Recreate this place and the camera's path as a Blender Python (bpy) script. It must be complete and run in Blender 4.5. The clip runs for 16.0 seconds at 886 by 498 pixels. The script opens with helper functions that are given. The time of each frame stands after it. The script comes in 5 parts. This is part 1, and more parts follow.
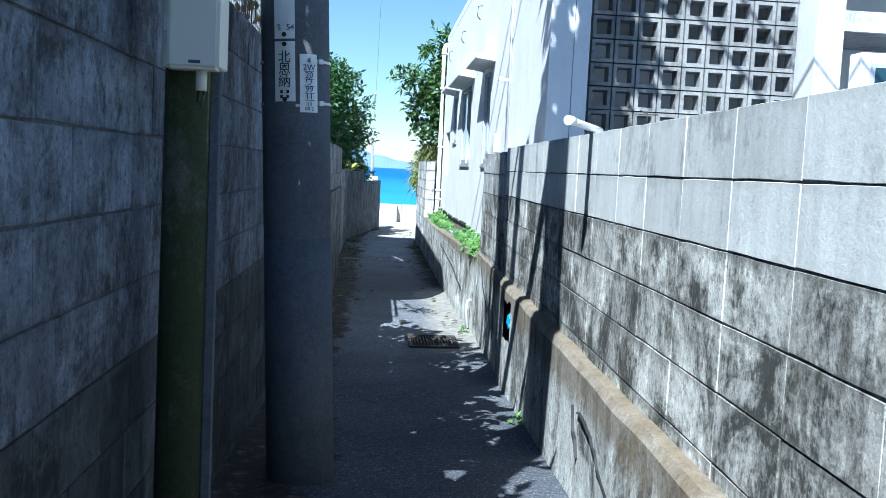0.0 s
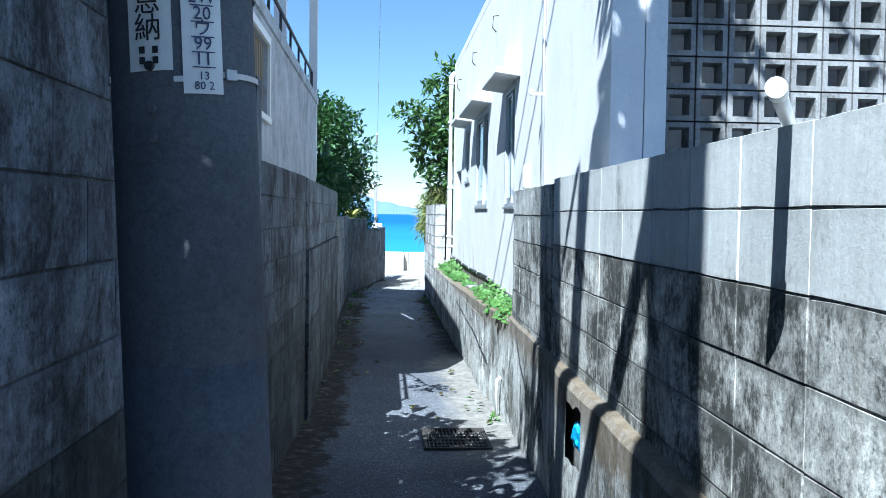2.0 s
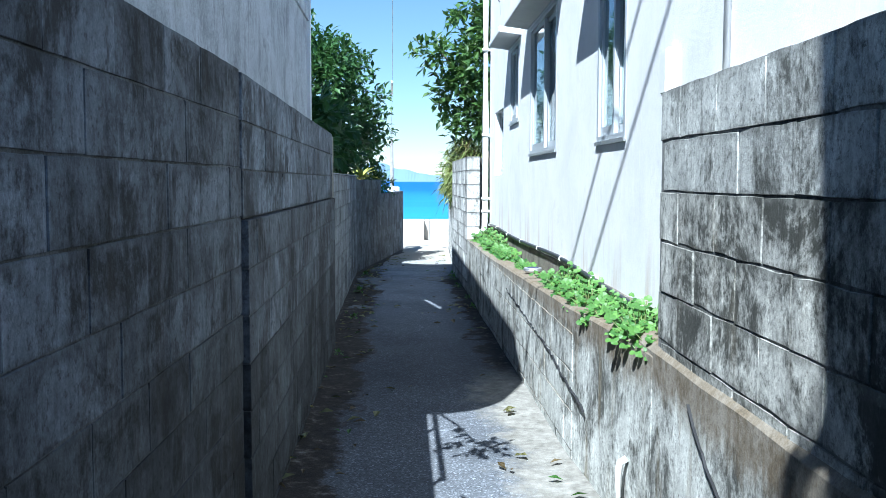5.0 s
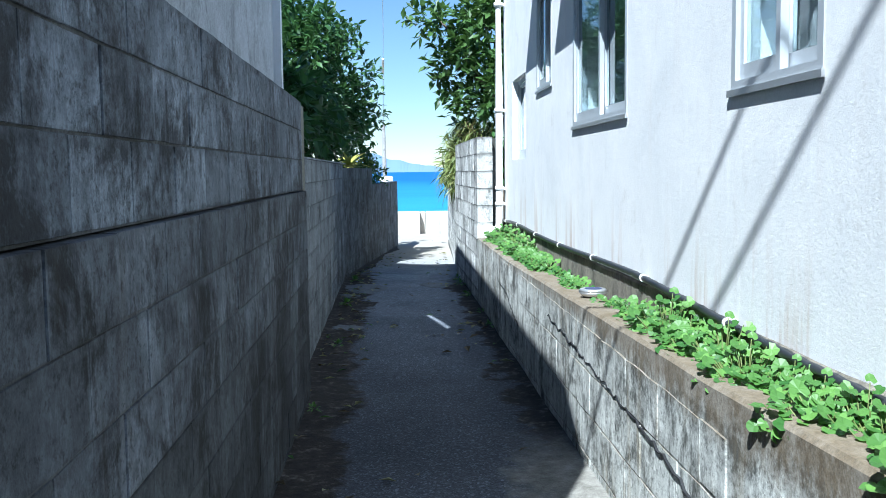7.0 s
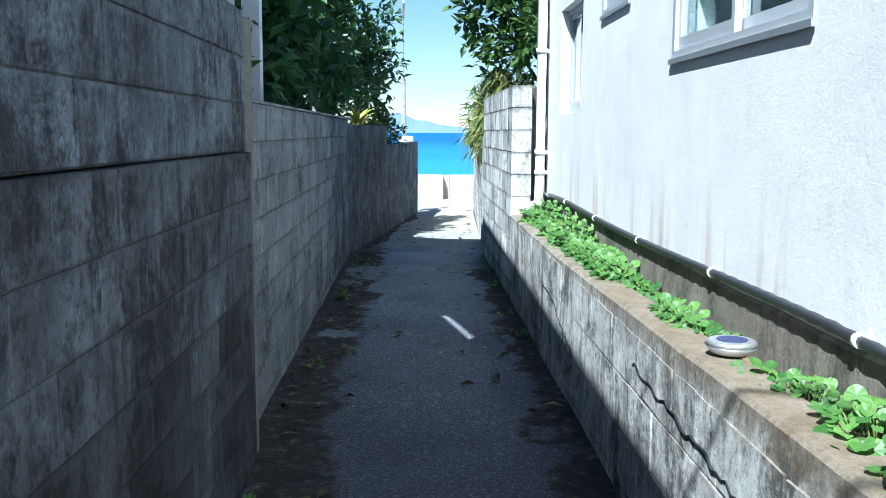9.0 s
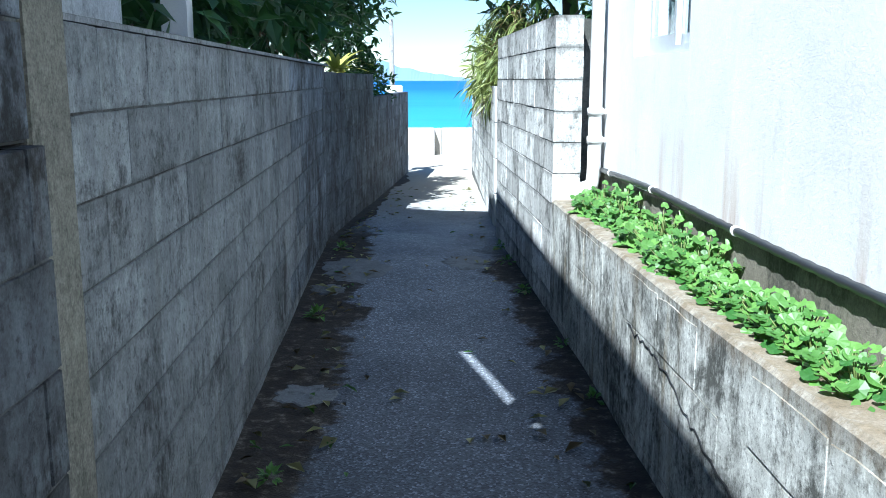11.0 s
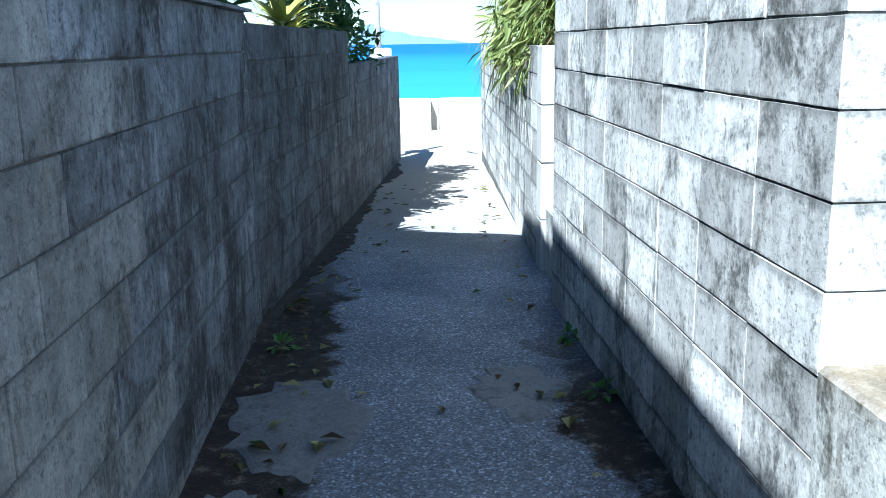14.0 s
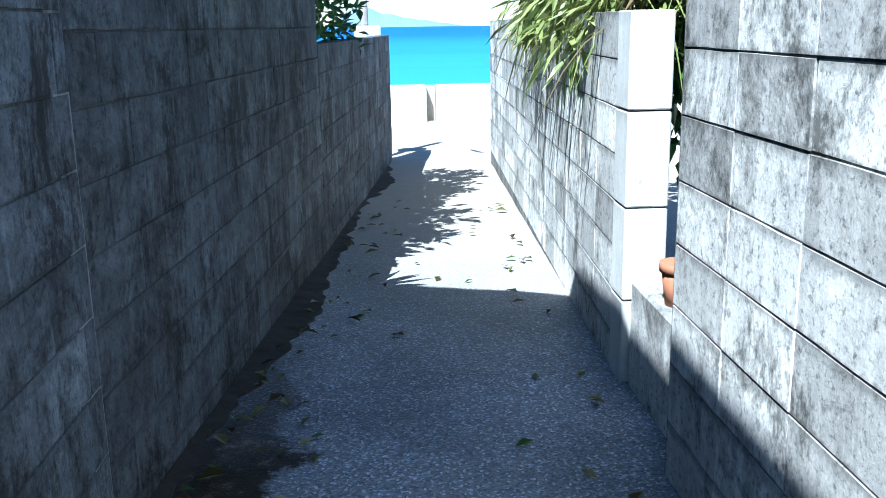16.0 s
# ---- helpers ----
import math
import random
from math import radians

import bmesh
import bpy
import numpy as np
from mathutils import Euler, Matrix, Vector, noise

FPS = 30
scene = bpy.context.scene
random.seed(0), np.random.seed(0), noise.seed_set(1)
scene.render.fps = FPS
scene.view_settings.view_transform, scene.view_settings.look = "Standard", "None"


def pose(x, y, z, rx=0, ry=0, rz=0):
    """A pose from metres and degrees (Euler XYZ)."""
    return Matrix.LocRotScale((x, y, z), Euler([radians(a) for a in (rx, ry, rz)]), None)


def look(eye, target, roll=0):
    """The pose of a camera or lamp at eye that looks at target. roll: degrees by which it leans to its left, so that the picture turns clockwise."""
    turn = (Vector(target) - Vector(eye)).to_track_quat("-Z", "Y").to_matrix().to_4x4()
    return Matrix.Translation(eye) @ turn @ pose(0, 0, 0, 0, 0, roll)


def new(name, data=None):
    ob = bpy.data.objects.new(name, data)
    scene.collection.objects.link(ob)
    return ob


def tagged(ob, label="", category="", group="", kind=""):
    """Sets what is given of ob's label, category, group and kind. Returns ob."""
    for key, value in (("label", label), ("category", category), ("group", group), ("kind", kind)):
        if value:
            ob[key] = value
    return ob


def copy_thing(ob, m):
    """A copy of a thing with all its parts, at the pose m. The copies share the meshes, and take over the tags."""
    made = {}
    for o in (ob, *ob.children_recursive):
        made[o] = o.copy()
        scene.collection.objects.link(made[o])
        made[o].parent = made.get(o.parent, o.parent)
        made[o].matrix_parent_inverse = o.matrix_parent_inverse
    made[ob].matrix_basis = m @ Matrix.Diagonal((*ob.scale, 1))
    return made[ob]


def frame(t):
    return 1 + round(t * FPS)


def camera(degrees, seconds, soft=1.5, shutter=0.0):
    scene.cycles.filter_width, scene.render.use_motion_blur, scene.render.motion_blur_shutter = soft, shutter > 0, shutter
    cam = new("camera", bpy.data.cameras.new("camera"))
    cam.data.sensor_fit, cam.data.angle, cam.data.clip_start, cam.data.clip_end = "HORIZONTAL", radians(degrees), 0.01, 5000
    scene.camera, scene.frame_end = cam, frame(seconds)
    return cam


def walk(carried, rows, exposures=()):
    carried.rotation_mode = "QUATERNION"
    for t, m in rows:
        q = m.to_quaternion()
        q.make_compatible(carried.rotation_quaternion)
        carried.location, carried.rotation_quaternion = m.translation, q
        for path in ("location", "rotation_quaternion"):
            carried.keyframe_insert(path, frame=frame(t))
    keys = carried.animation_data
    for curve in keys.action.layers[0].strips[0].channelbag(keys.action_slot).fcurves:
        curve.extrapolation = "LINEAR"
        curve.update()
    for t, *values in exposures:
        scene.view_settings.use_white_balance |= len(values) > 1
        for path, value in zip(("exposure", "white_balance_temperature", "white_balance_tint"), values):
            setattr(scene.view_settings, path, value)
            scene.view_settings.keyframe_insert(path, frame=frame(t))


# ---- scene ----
cam = camera(51.6, 16.0, soft=0.85)
SIZE = 1.14        # metres to one unit of the plan below, by the 0.4 x 0.2 m module of the blocks
PATH = [
    (0, (0.021, -0.047, 1.587), (0.17, 1.94, 1.415), 2.8),
    (0.5, (0.079, 0.379, 1.564), (0.169, 2.372, 1.425), 2.3),
    (1, (0.08, 0.826, 1.576), (0.168, 2.822, 1.469), 1.6),
    (1.5, (0.058, 1.301, 1.579), (0.164, 3.296, 1.494), 1.3),
    (2, (0.069, 1.819, 1.574), (0.199, 3.813, 1.498), 0.9),
    (2.5, (0.077, 2.349, 1.534), (0.189, 4.344, 1.433), 0.9),
    (3, (0.105, 2.874, 1.498), (0.209, 4.867, 1.366), 0.8),
    (3.5, (0.117, 3.406, 1.475), (0.192, 5.399, 1.326), 0.8),
    (4, (0.139, 3.917, 1.477), (0.206, 5.91, 1.327), 0.6),
    (4.2, (0.108, 4.131, 1.461), (0.194, 6.124, 1.314), 0.5),
    (6.3, (0.08, 6.392, 1.424), (0.168, 8.383, 1.257), -0.4),
    (6.5, (0.078, 6.58, 1.416), (0.174, 8.571, 1.244), -0.5),
    (7, (0.063, 7.054, 1.406), (0.166, 9.044, 1.236), -0.7),
    (7.5, (0.074, 7.533, 1.407), (0.161, 9.524, 1.233), -0.4),
    (8, (0.101, 8.023, 1.411), (0.186, 10.012, 1.216), -0.3),
    (8.5, (0.146, 8.515, 1.396), (0.206, 10.502, 1.176), 0.1),
    (8.7, (0.181, 8.706, 1.378), (0.228, 10.691, 1.145), 0.3),
    (10.8, (0.079, 10.856, 1.382), (0.159, 12.823, 1.028), -0.0),
    (11, (0.072, 11.065, 1.394), (0.152, 13.03, 1.031), 0.0),
    (11.5, (0.08, 11.617, 1.384), (0.174, 13.577, 0.994), -0.0),
    (12, (0.059, 12.177, 1.363), (0.136, 14.133, 0.952), 0.1),
    (12.5, (0.076, 12.744, 1.34), (0.164, 14.695, 0.909), -0.1),
    (13, (0.081, 13.287, 1.343), (0.165, 15.237, 0.906), -0.6),
    (13.5, (0.07, 13.834, 1.353), (0.153, 15.784, 0.914), -0.8),
    (14, (0.085, 14.396, 1.357), (0.177, 16.345, 0.918), -0.9),
    (14.5, (0.094, 14.957, 1.351), (0.17, 16.906, 0.907), -1.0),
    (15, (0.12, 15.5, 1.341), (0.21, 17.443, 0.877), -1.1),
    (15.5, (0.104, 16.04, 1.315), (0.194, 17.981, 0.843), -1.1),
    (16, (0.107, 16.565, 1.292), (0.214, 18.505, 0.818), -0.9),
]
walk(cam, [(t, look(Vector(eye) * SIZE, Vector(target) * SIZE, roll)) for t, eye, target, roll in PATH],
     [(0, 1.6, 5200, 4), (2.5, 1.62, 5150, 4), (4, 1.72, 5200, 4), (6.5, 1.48, 5300, 4), (8.5, 1.52, 5300, 4), (11, 1.75, 5350, 4), (13, 1.85, 5250, 4), (16, 1.8, 5200, 4)])

# ---- world, sun, exposure ----
SUN_DIR = Vector((0.35, 0.745, -1.0)).normalized()      # the way the light travels
world = bpy.data.worlds.new("world")
scene.world = world
world.use_nodes = True
wn = world.node_tree.nodes
sky = wn.new("ShaderNodeTexSky")
sky.sky_type, sky.sun_disc = "NISHITA", False
sky.sun_elevation = math.asin(-SUN_DIR.z)
sky.sun_rotation = math.atan2(-SUN_DIR.x, -SUN_DIR.y)
sky.air_density, sky.dust_density, sky.ozone_density = 1.0, 0.0, 4.0
wn["Background"].inputs["Strength"].default_value = 0.047
world.node_tree.links.new(sky.outputs[0], wn["Background"].inputs["Color"])
sun_data = bpy.data.lights.new("sun", "SUN")
sun_data.energy, sun_data.angle, sun_data.color = 4.5, radians(0.27), (1.0, 0.95, 0.87)
sun = new("sun", sun_data)
sun.matrix_world = Matrix.Translation((0, 0, 20)) @ SUN_DIR.to_track_quat("-Z", "Y").to_matrix().to_4x4()


# ---- materials ----
def mat_new(name, rough=0.8, metal=0.0):
    m = bpy.data.materials.new(name)
    m.use_nodes = True
    b = m.node_tree.nodes["Principled BSDF"]
    b.inputs["Roughness"].default_value, b.inputs["Metallic"].default_value = rough, metal
    return m, m.node_tree, b


def nd(tree, kind, **sets):
    n = tree.nodes.new(kind)
    for k, v in sets.items():
        n.inputs[k.replace("_", " ")].default_value = v
    return n


def position(tree, scale=(1, 1, 1)):
    g = tree.nodes.new("ShaderNodeNewGeometry")
    m = tree.nodes.new("ShaderNodeMapping")
    m.inputs["Scale"].default_value = [k / SIZE for k in scale]
    tree.links.new(g.outputs["Position"], m.inputs["Vector"])
    return m.outputs["Vector"]


def ntex(tree, vec, scale, detail=5.0, rough=0.6, warp=0.0):
    n = nd(tree, "ShaderNodeTexNoise", Scale=scale, Detail=detail, Roughness=rough, Distortion=warp)
    tree.links.new(vec, n.inputs["Vector"])
    return n.outputs["Fac"]


def ramp(tree, fac, *stops):
    r = tree.nodes.new("ShaderNodeValToRGB")
    e = r.color_ramp.elements
    while len(e) < len(stops):
        e.new(0.5)
    for el, (p, c) in zip(e, stops):
        el.position = p
        el.color = (*c, 1) if isinstance(c, tuple) else (c, c, c, 1)
    tree.links.new(fac, r.inputs["Fac"])
    return r.outputs["Color"]


def mix(tree, fac, a, b, mode="MIX"):
    n = tree.nodes.new("ShaderNodeMix")
    n.data_type, n.blend_type = "RGBA", mode
    for src, sock in ((fac, n.inputs[0]), (a, n.inputs[6]), (b, n.inputs[7])):
        if isinstance(src, (int, float)):
            sock.default_value = src
        elif isinstance(src, tuple):
            sock.default_value = (*src, 1)
        else:
            tree.links.new(src, sock)
    return n.outputs[2]


def relief(tree, bsdf, height, strength=0.4, dist=0.01):
    b = nd(tree, "ShaderNodeBump", Strength=strength, Distance=dist)
    tree.links.new(height, b.inputs["Height"])
    tree.links.new(b.outputs[0], bsdf.inputs["Normal"])


def concrete(name, light, dark, moss=(0.03, 0.032, 0.025), stain=0.5, streak=0.55, tint=0.25, warm=(0.2, 0.16, 0.1), warmth=0.0, topdirt=0.0, rough_bump=0.55, grit=0.6, run=0.3, drip=0.25, lip=0.0, crust=0.0, lines=0.0, blotch=0.0):
    """Weathered concrete: cloudy grey, vertical runs of black algae, fine grain; each piece a little different."""
    m, t, b = mat_new(name, 0.92)
    p = position(t)
    cloud = ntex(t, p, 2.3, 6, 0.65, 0.4)
    col = mix(t, ramp(t, cloud, (0.32, 0.0), (0.68, 1.0)), dark, light)
    runs = ntex(t, position(t, (7, 7, 1.1)), 1.5, 6, 0.7, 0.7)
    blot = ntex(t, p, 2.6, 12, 0.74, 0.6)
    speck = ntex(t, position(t, (42, 42, 30)), 1.0, 6, 0.8)
    joint = mix(t, 0.24, mix(t, run, blot, runs), speck)
    lo = 0.63 - 0.2 * streak
    col = mix(t, mix(t, 1.0, ramp(t, joint, (lo - 0.03, 0.0), (lo + 0.055, 1.0)), (stain, stain, stain), "MULTIPLY"), col, moss)
    mottle = ntex(t, p, 9.0, 8, 0.7, 0.5)
    col = mix(t, blotch, col, ramp(t, mottle, (0.36, 0.42), (0.5, 0.95), (0.64, 1.5)), "MULTIPLY")
    pale = ntex(t, position(t, (14, 14, 1.3)), 1.3, 5, 0.7)
    col = mix(t, mix(t, 1.0, ramp(t, pale, (0.6, 0.0), (0.72, 1.0)), (drip, drip, drip), "MULTIPLY"), col, tuple(min(1, 1.35 * c) for c in light))
    if blotch:
        spots = ntex(t, p, 42, 7, 0.8)
        col = mix(t, ramp(t, spots, (0.53, 0.0), (0.64, 0.7)), col, moss)
    if warmth:
        w = ntex(t, position(t, (5, 5, 0.7)), 1.9, 4, 0.6)
        col = mix(t, mix(t, 1.0, ramp(t, w, (0.55, 0.0), (0.7, 1.0)), (warmth, warmth, warmth), "MULTIPLY"), col, warm)
    if lines:
        # hanging streaks, a few centimetres wide, dark and pale
        thin = mix(t, 0.35, ntex(t, position(t, (13, 13, 1.7)), 1.0, 5, 0.62, 0.3), ntex(t, position(t, (42, 42, 3.5)), 1.0, 3, 0.6))
        col = mix(t, lines, col, ramp(t, thin, (0.36, 0.25), (0.5, 0.9), (0.62, 1.75)), "MULTIPLY")
    if lip or crust:
        # mortar smeared pale over the arrises, ragged black growth in the bed joints
        tc = t.nodes.new("ShaderNodeTexCoord")
        s = t.nodes.new("ShaderNodeSeparateXYZ")
        t.links.new(tc.outputs["Generated"], s.inputs[0])

        def wobble(axis, scale, amount):
            n = nd(t, "ShaderNodeMath")
            n.operation = "MULTIPLY_ADD"
            t.links.new(ntex(t, p, scale, 7, 0.75), n.inputs[0])
            n.inputs[1].default_value = amount
            a = t.nodes.new("ShaderNodeMath")
            a.operation = "SUBTRACT"
            t.links.new(s.outputs[axis], a.inputs[0])
            a.inputs[1].default_value = amount * 0.5
            t.links.new(a.outputs[0], n.inputs[2])
            return n.outputs[0]

        if lip:
            bed = ramp(t, wobble("Z", 11, 0.34), (0.0, 0.25), (0.06, 0.0), (0.86, 0.0), (0.97, 1.0))
            head = ramp(t, wobble("X", 16, 0.16), (0.0, 0.9), (0.035, 0.0), (0.965, 0.0), (1.0, 0.9))
            both = mix(t, 1.0, mix(t, 1.0, bed, head, "LIGHTEN"), ramp(t, ntex(t, p, 5, 6, 0.7), (0.42, 0.1), (0.6, 1.0)), "MULTIPLY")
            col = mix(t, mix(t, 1.0, both, (lip, lip, lip), "MULTIPLY"), col, tuple(min(1, 1.3 * c) for c in light))
        if crust:
            bed = ramp(t, wobble("Z", 9, 0.5), (0.0, 1.0), (0.05, 0.0), (0.84, 0.0), (0.97, 1.0))
            col = mix(t, mix(t, 1.0, bed, (crust, crust, crust), "MULTIPLY"), col, moss)
    info = t.nodes.new("ShaderNodeObjectInfo")
    each = ramp(t, info.outputs["Random"], (0.0, 1 - tint), (1.0, 1 + tint * 0.5))
    col = mix(t, 1.0, col, each, "MULTIPLY")
    if topdirt:
        g = t.nodes.new("ShaderNodeNewGeometry")
        s = t.nodes.new("ShaderNodeSeparateXYZ")
        t.links.new(g.outputs["True Normal"], s.inputs[0])
        crust = ramp(t, ntex(t, p, 9, 8, 0.75), (0.36, (0.09, 0.078, 0.055)), (0.5, (0.26, 0.235, 0.19)), (0.66, (0.42, 0.4, 0.36)))
        col = mix(t, mix(t, 1.0, ramp(t, s.outputs["Z"], (0.5, 0.0), (0.8, 1.0)), (topdirt, topdirt, topdirt), "MULTIPLY"), col, crust)
        # brown growth under the arris
        zs = t.nodes.new("ShaderNodeSeparateXYZ")
        t.links.new(p, zs.inputs[0])
        ad = t.nodes.new("ShaderNodeMath")
        ad.operation = "MULTIPLY_ADD"
        t.links.new(ntex(t, position(t, (9, 9, 4)), 1.0, 8, 0.75), ad.inputs[0])
        ad.inputs[1].default_value = 0.3
        t.links.new(zs.outputs["Z"], ad.inputs[2])
        col = mix(t, ramp(t, ad.outputs[0], (0.83, 0.0), (0.92, 0.72)), col, (0.155, 0.112, 0.062))
    grain = mix(t, 0.5, ntex(t, p, 150, 3, 0.7), ntex(t, p, 48, 4, 0.8))
    col = mix(t, grit, col, ramp(t, grain, (0.34, 0.35), (0.66, 1.3)), "MULTIPLY")
    t.links.new(col, b.inputs["Base Color"])
    h = mix(t, 0.5, ntex(t, p, 60, 5, 0.75), blot)
    relief(t, b, h, rough_bump, 0.012)
    return m


def plain(name, colour, rough=0.6, metal=0.0, vary=0.15, scale=20.0, bump=0.15):
    m, t, b = mat_new(name, rough, metal)
    p = position(t)
    n = ntex(t, p, scale, 5, 0.65)
    big = ntex(t, p, scale / 9, 3, 0.6)
    f = mix(t, 0.5, n, big)
    c = ramp(t, f, (0.3, tuple(v * (1 - vary) for v in colour)), (0.7, tuple(min(1, v * (1 + vary)) for v in colour)))
    t.links.new(c, b.inputs["Base Color"])
    if bump:
        relief(t, b, n, bump, 0.004)
    return m


# A, D, M: algae-stained blocks whose lowered base colours also carry the shade
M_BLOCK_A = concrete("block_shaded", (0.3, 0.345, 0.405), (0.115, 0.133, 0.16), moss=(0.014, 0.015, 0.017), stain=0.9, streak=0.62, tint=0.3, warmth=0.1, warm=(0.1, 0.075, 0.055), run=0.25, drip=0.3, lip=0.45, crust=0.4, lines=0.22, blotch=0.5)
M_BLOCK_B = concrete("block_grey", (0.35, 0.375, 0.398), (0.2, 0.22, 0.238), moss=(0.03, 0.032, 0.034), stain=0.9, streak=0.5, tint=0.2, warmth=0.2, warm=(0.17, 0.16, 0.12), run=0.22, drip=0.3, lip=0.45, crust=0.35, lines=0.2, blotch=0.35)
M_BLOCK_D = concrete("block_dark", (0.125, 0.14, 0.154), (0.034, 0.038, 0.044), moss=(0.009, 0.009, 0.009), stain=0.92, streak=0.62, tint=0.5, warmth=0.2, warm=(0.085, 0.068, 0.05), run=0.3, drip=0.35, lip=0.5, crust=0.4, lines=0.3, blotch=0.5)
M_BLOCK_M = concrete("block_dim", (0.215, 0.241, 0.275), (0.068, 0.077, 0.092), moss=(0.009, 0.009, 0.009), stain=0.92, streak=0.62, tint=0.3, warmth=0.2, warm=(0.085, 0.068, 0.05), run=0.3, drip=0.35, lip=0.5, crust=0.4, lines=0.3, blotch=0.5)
M_BLOCK_NEW = concrete("block_new", (0.7, 0.715, 0.69), (0.54, 0.555, 0.535), grit=0.25, rough_bump=0.25, stain=0.5, streak=0.34, tint=0.12, run=0.3, drip=0.15, lip=0.12, crust=0.15, lines=0.12, blotch=0.0)
M_BLOCK_OLD = concrete("block_old", (0.76, 0.76, 0.7), (0.46, 0.46, 0.43), rough_bump=0.4, lines=0.25, stain=0.95, streak=0.72, tint=0.2, warmth=0.25, run=0.2, drip=0.2, lip=0.2, crust=0.45, blotch=0.45)
M_BLOCK_SEA = concrete("block_weathered", (0.82, 0.82, 0.79), (0.66, 0.67, 0.65), grit=0.4, stain=0.82, streak=0.52, tint=0.42, run=0.15, drip=0.25, lip=0.25, crust=0.5, rough_bump=0.35, lines=0.22, blotch=0.22, warmth=0.18)
M_BLOCK_END = concrete("block_end", (0.62, 0.63, 0.6), (0.42, 0.43, 0.41), stain=0.9, streak=0.6, tint=0.15, run=0.3, drip=0.2, lip=0.3, crust=0.4, lines=0.3, blotch=0.3)
M_MORTAR = concrete("mortar", (0.3, 0.305, 0.3), (0.1, 0.102, 0.1), stain=0.8, streak=0.7, tint=0.0)
M_MORTAR_D = concrete("dark_mortar", (0.19, 0.2, 0.21), (0.05, 0.053, 0.057), stain=0.8, streak=0.7, tint=0.0)
M_PLINTH = concrete("old_render", (0.72, 0.73, 0.69), (0.47, 0.48, 0.45), topdirt=0.9, stain=0.9, streak=0.6, lines=0.25, rough_bump=0.4, warmth=0.5, warm=(0.22, 0.17, 0.09), tint=0.0, drip=0.15, run=0.3, blotch=0.35)
M_WHITE = concrete("white_paint", (0.8, 0.8, 0.8), (0.7, 0.71, 0.72), moss=(0.5, 0.48, 0.45), stain=0.4, streak=0.3, tint=0.0, warmth=0.06, warm=(0.5, 0.36, 0.24), rough_bump=0.32, grit=0.12)
def rust_runs(m):
    """Brown runs of rust that rise from the foot of the painted wall."""
    t = m.node_tree
    b = t.nodes["Principled BSDF"]
    src = b.inputs["Base Color"].links[0].from_socket
    s = t.nodes.new("ShaderNodeSeparateXYZ")
    t.links.new(position(t), s.inputs[0])
    r = t.nodes.new("ShaderNodeMapRange")
    r.inputs[1].default_value, r.inputs[2].default_value = 1.28, 0.95
    t.links.new(s.outputs["Z"], r.inputs[0])
    n = ramp(t, ntex(t, position(t, (4, 4, 0.4)), 1.3, 5, 0.65), (0.53, 0.0), (0.66, 1.0))
    f = mix(t, 1.0, n, r.outputs[0], "MULTIPLY")
    t.links.new(mix(t, mix(t, 1.0, f, (0.6, 0.6, 0.6), "MULTIPLY"), src, (0.42, 0.27, 0.17)), b.inputs["Base Color"])


rust_runs(M_WHITE)
M_GREYHOUSE = concrete("grey_render", (0.57, 0.61, 0.65), (0.4, 0.43, 0.46), moss=(0.16, 0.16, 0.17), stain=0.6, streak=0.55, tint=0.0)
# darkened and more stained, in place of dappled tree shade on the screen
M_SCREEN = concrete("screen_block", (0.34, 0.34, 0.33), (0.21, 0.215, 0.22), stain=0.7, streak=0.5, tint=0.2)
M_SEAWALL = concrete("sea_wall_concrete", (0.6, 0.57, 0.52), (0.48, 0.46, 0.42), stain=0.25, streak=0.2, tint=0.05)
M_PVC = plain("white_pvc", (0.78, 0.78, 0.75), 0.4, vary=0.06)
M_ALU = plain("aluminium", (0.62, 0.63, 0.64), 0.35, 0.8, 0.06, bump=0.0)
M_DARK = plain("dark_steel", (0.06, 0.06, 0.06), 0.6, 0.5, 0.3)


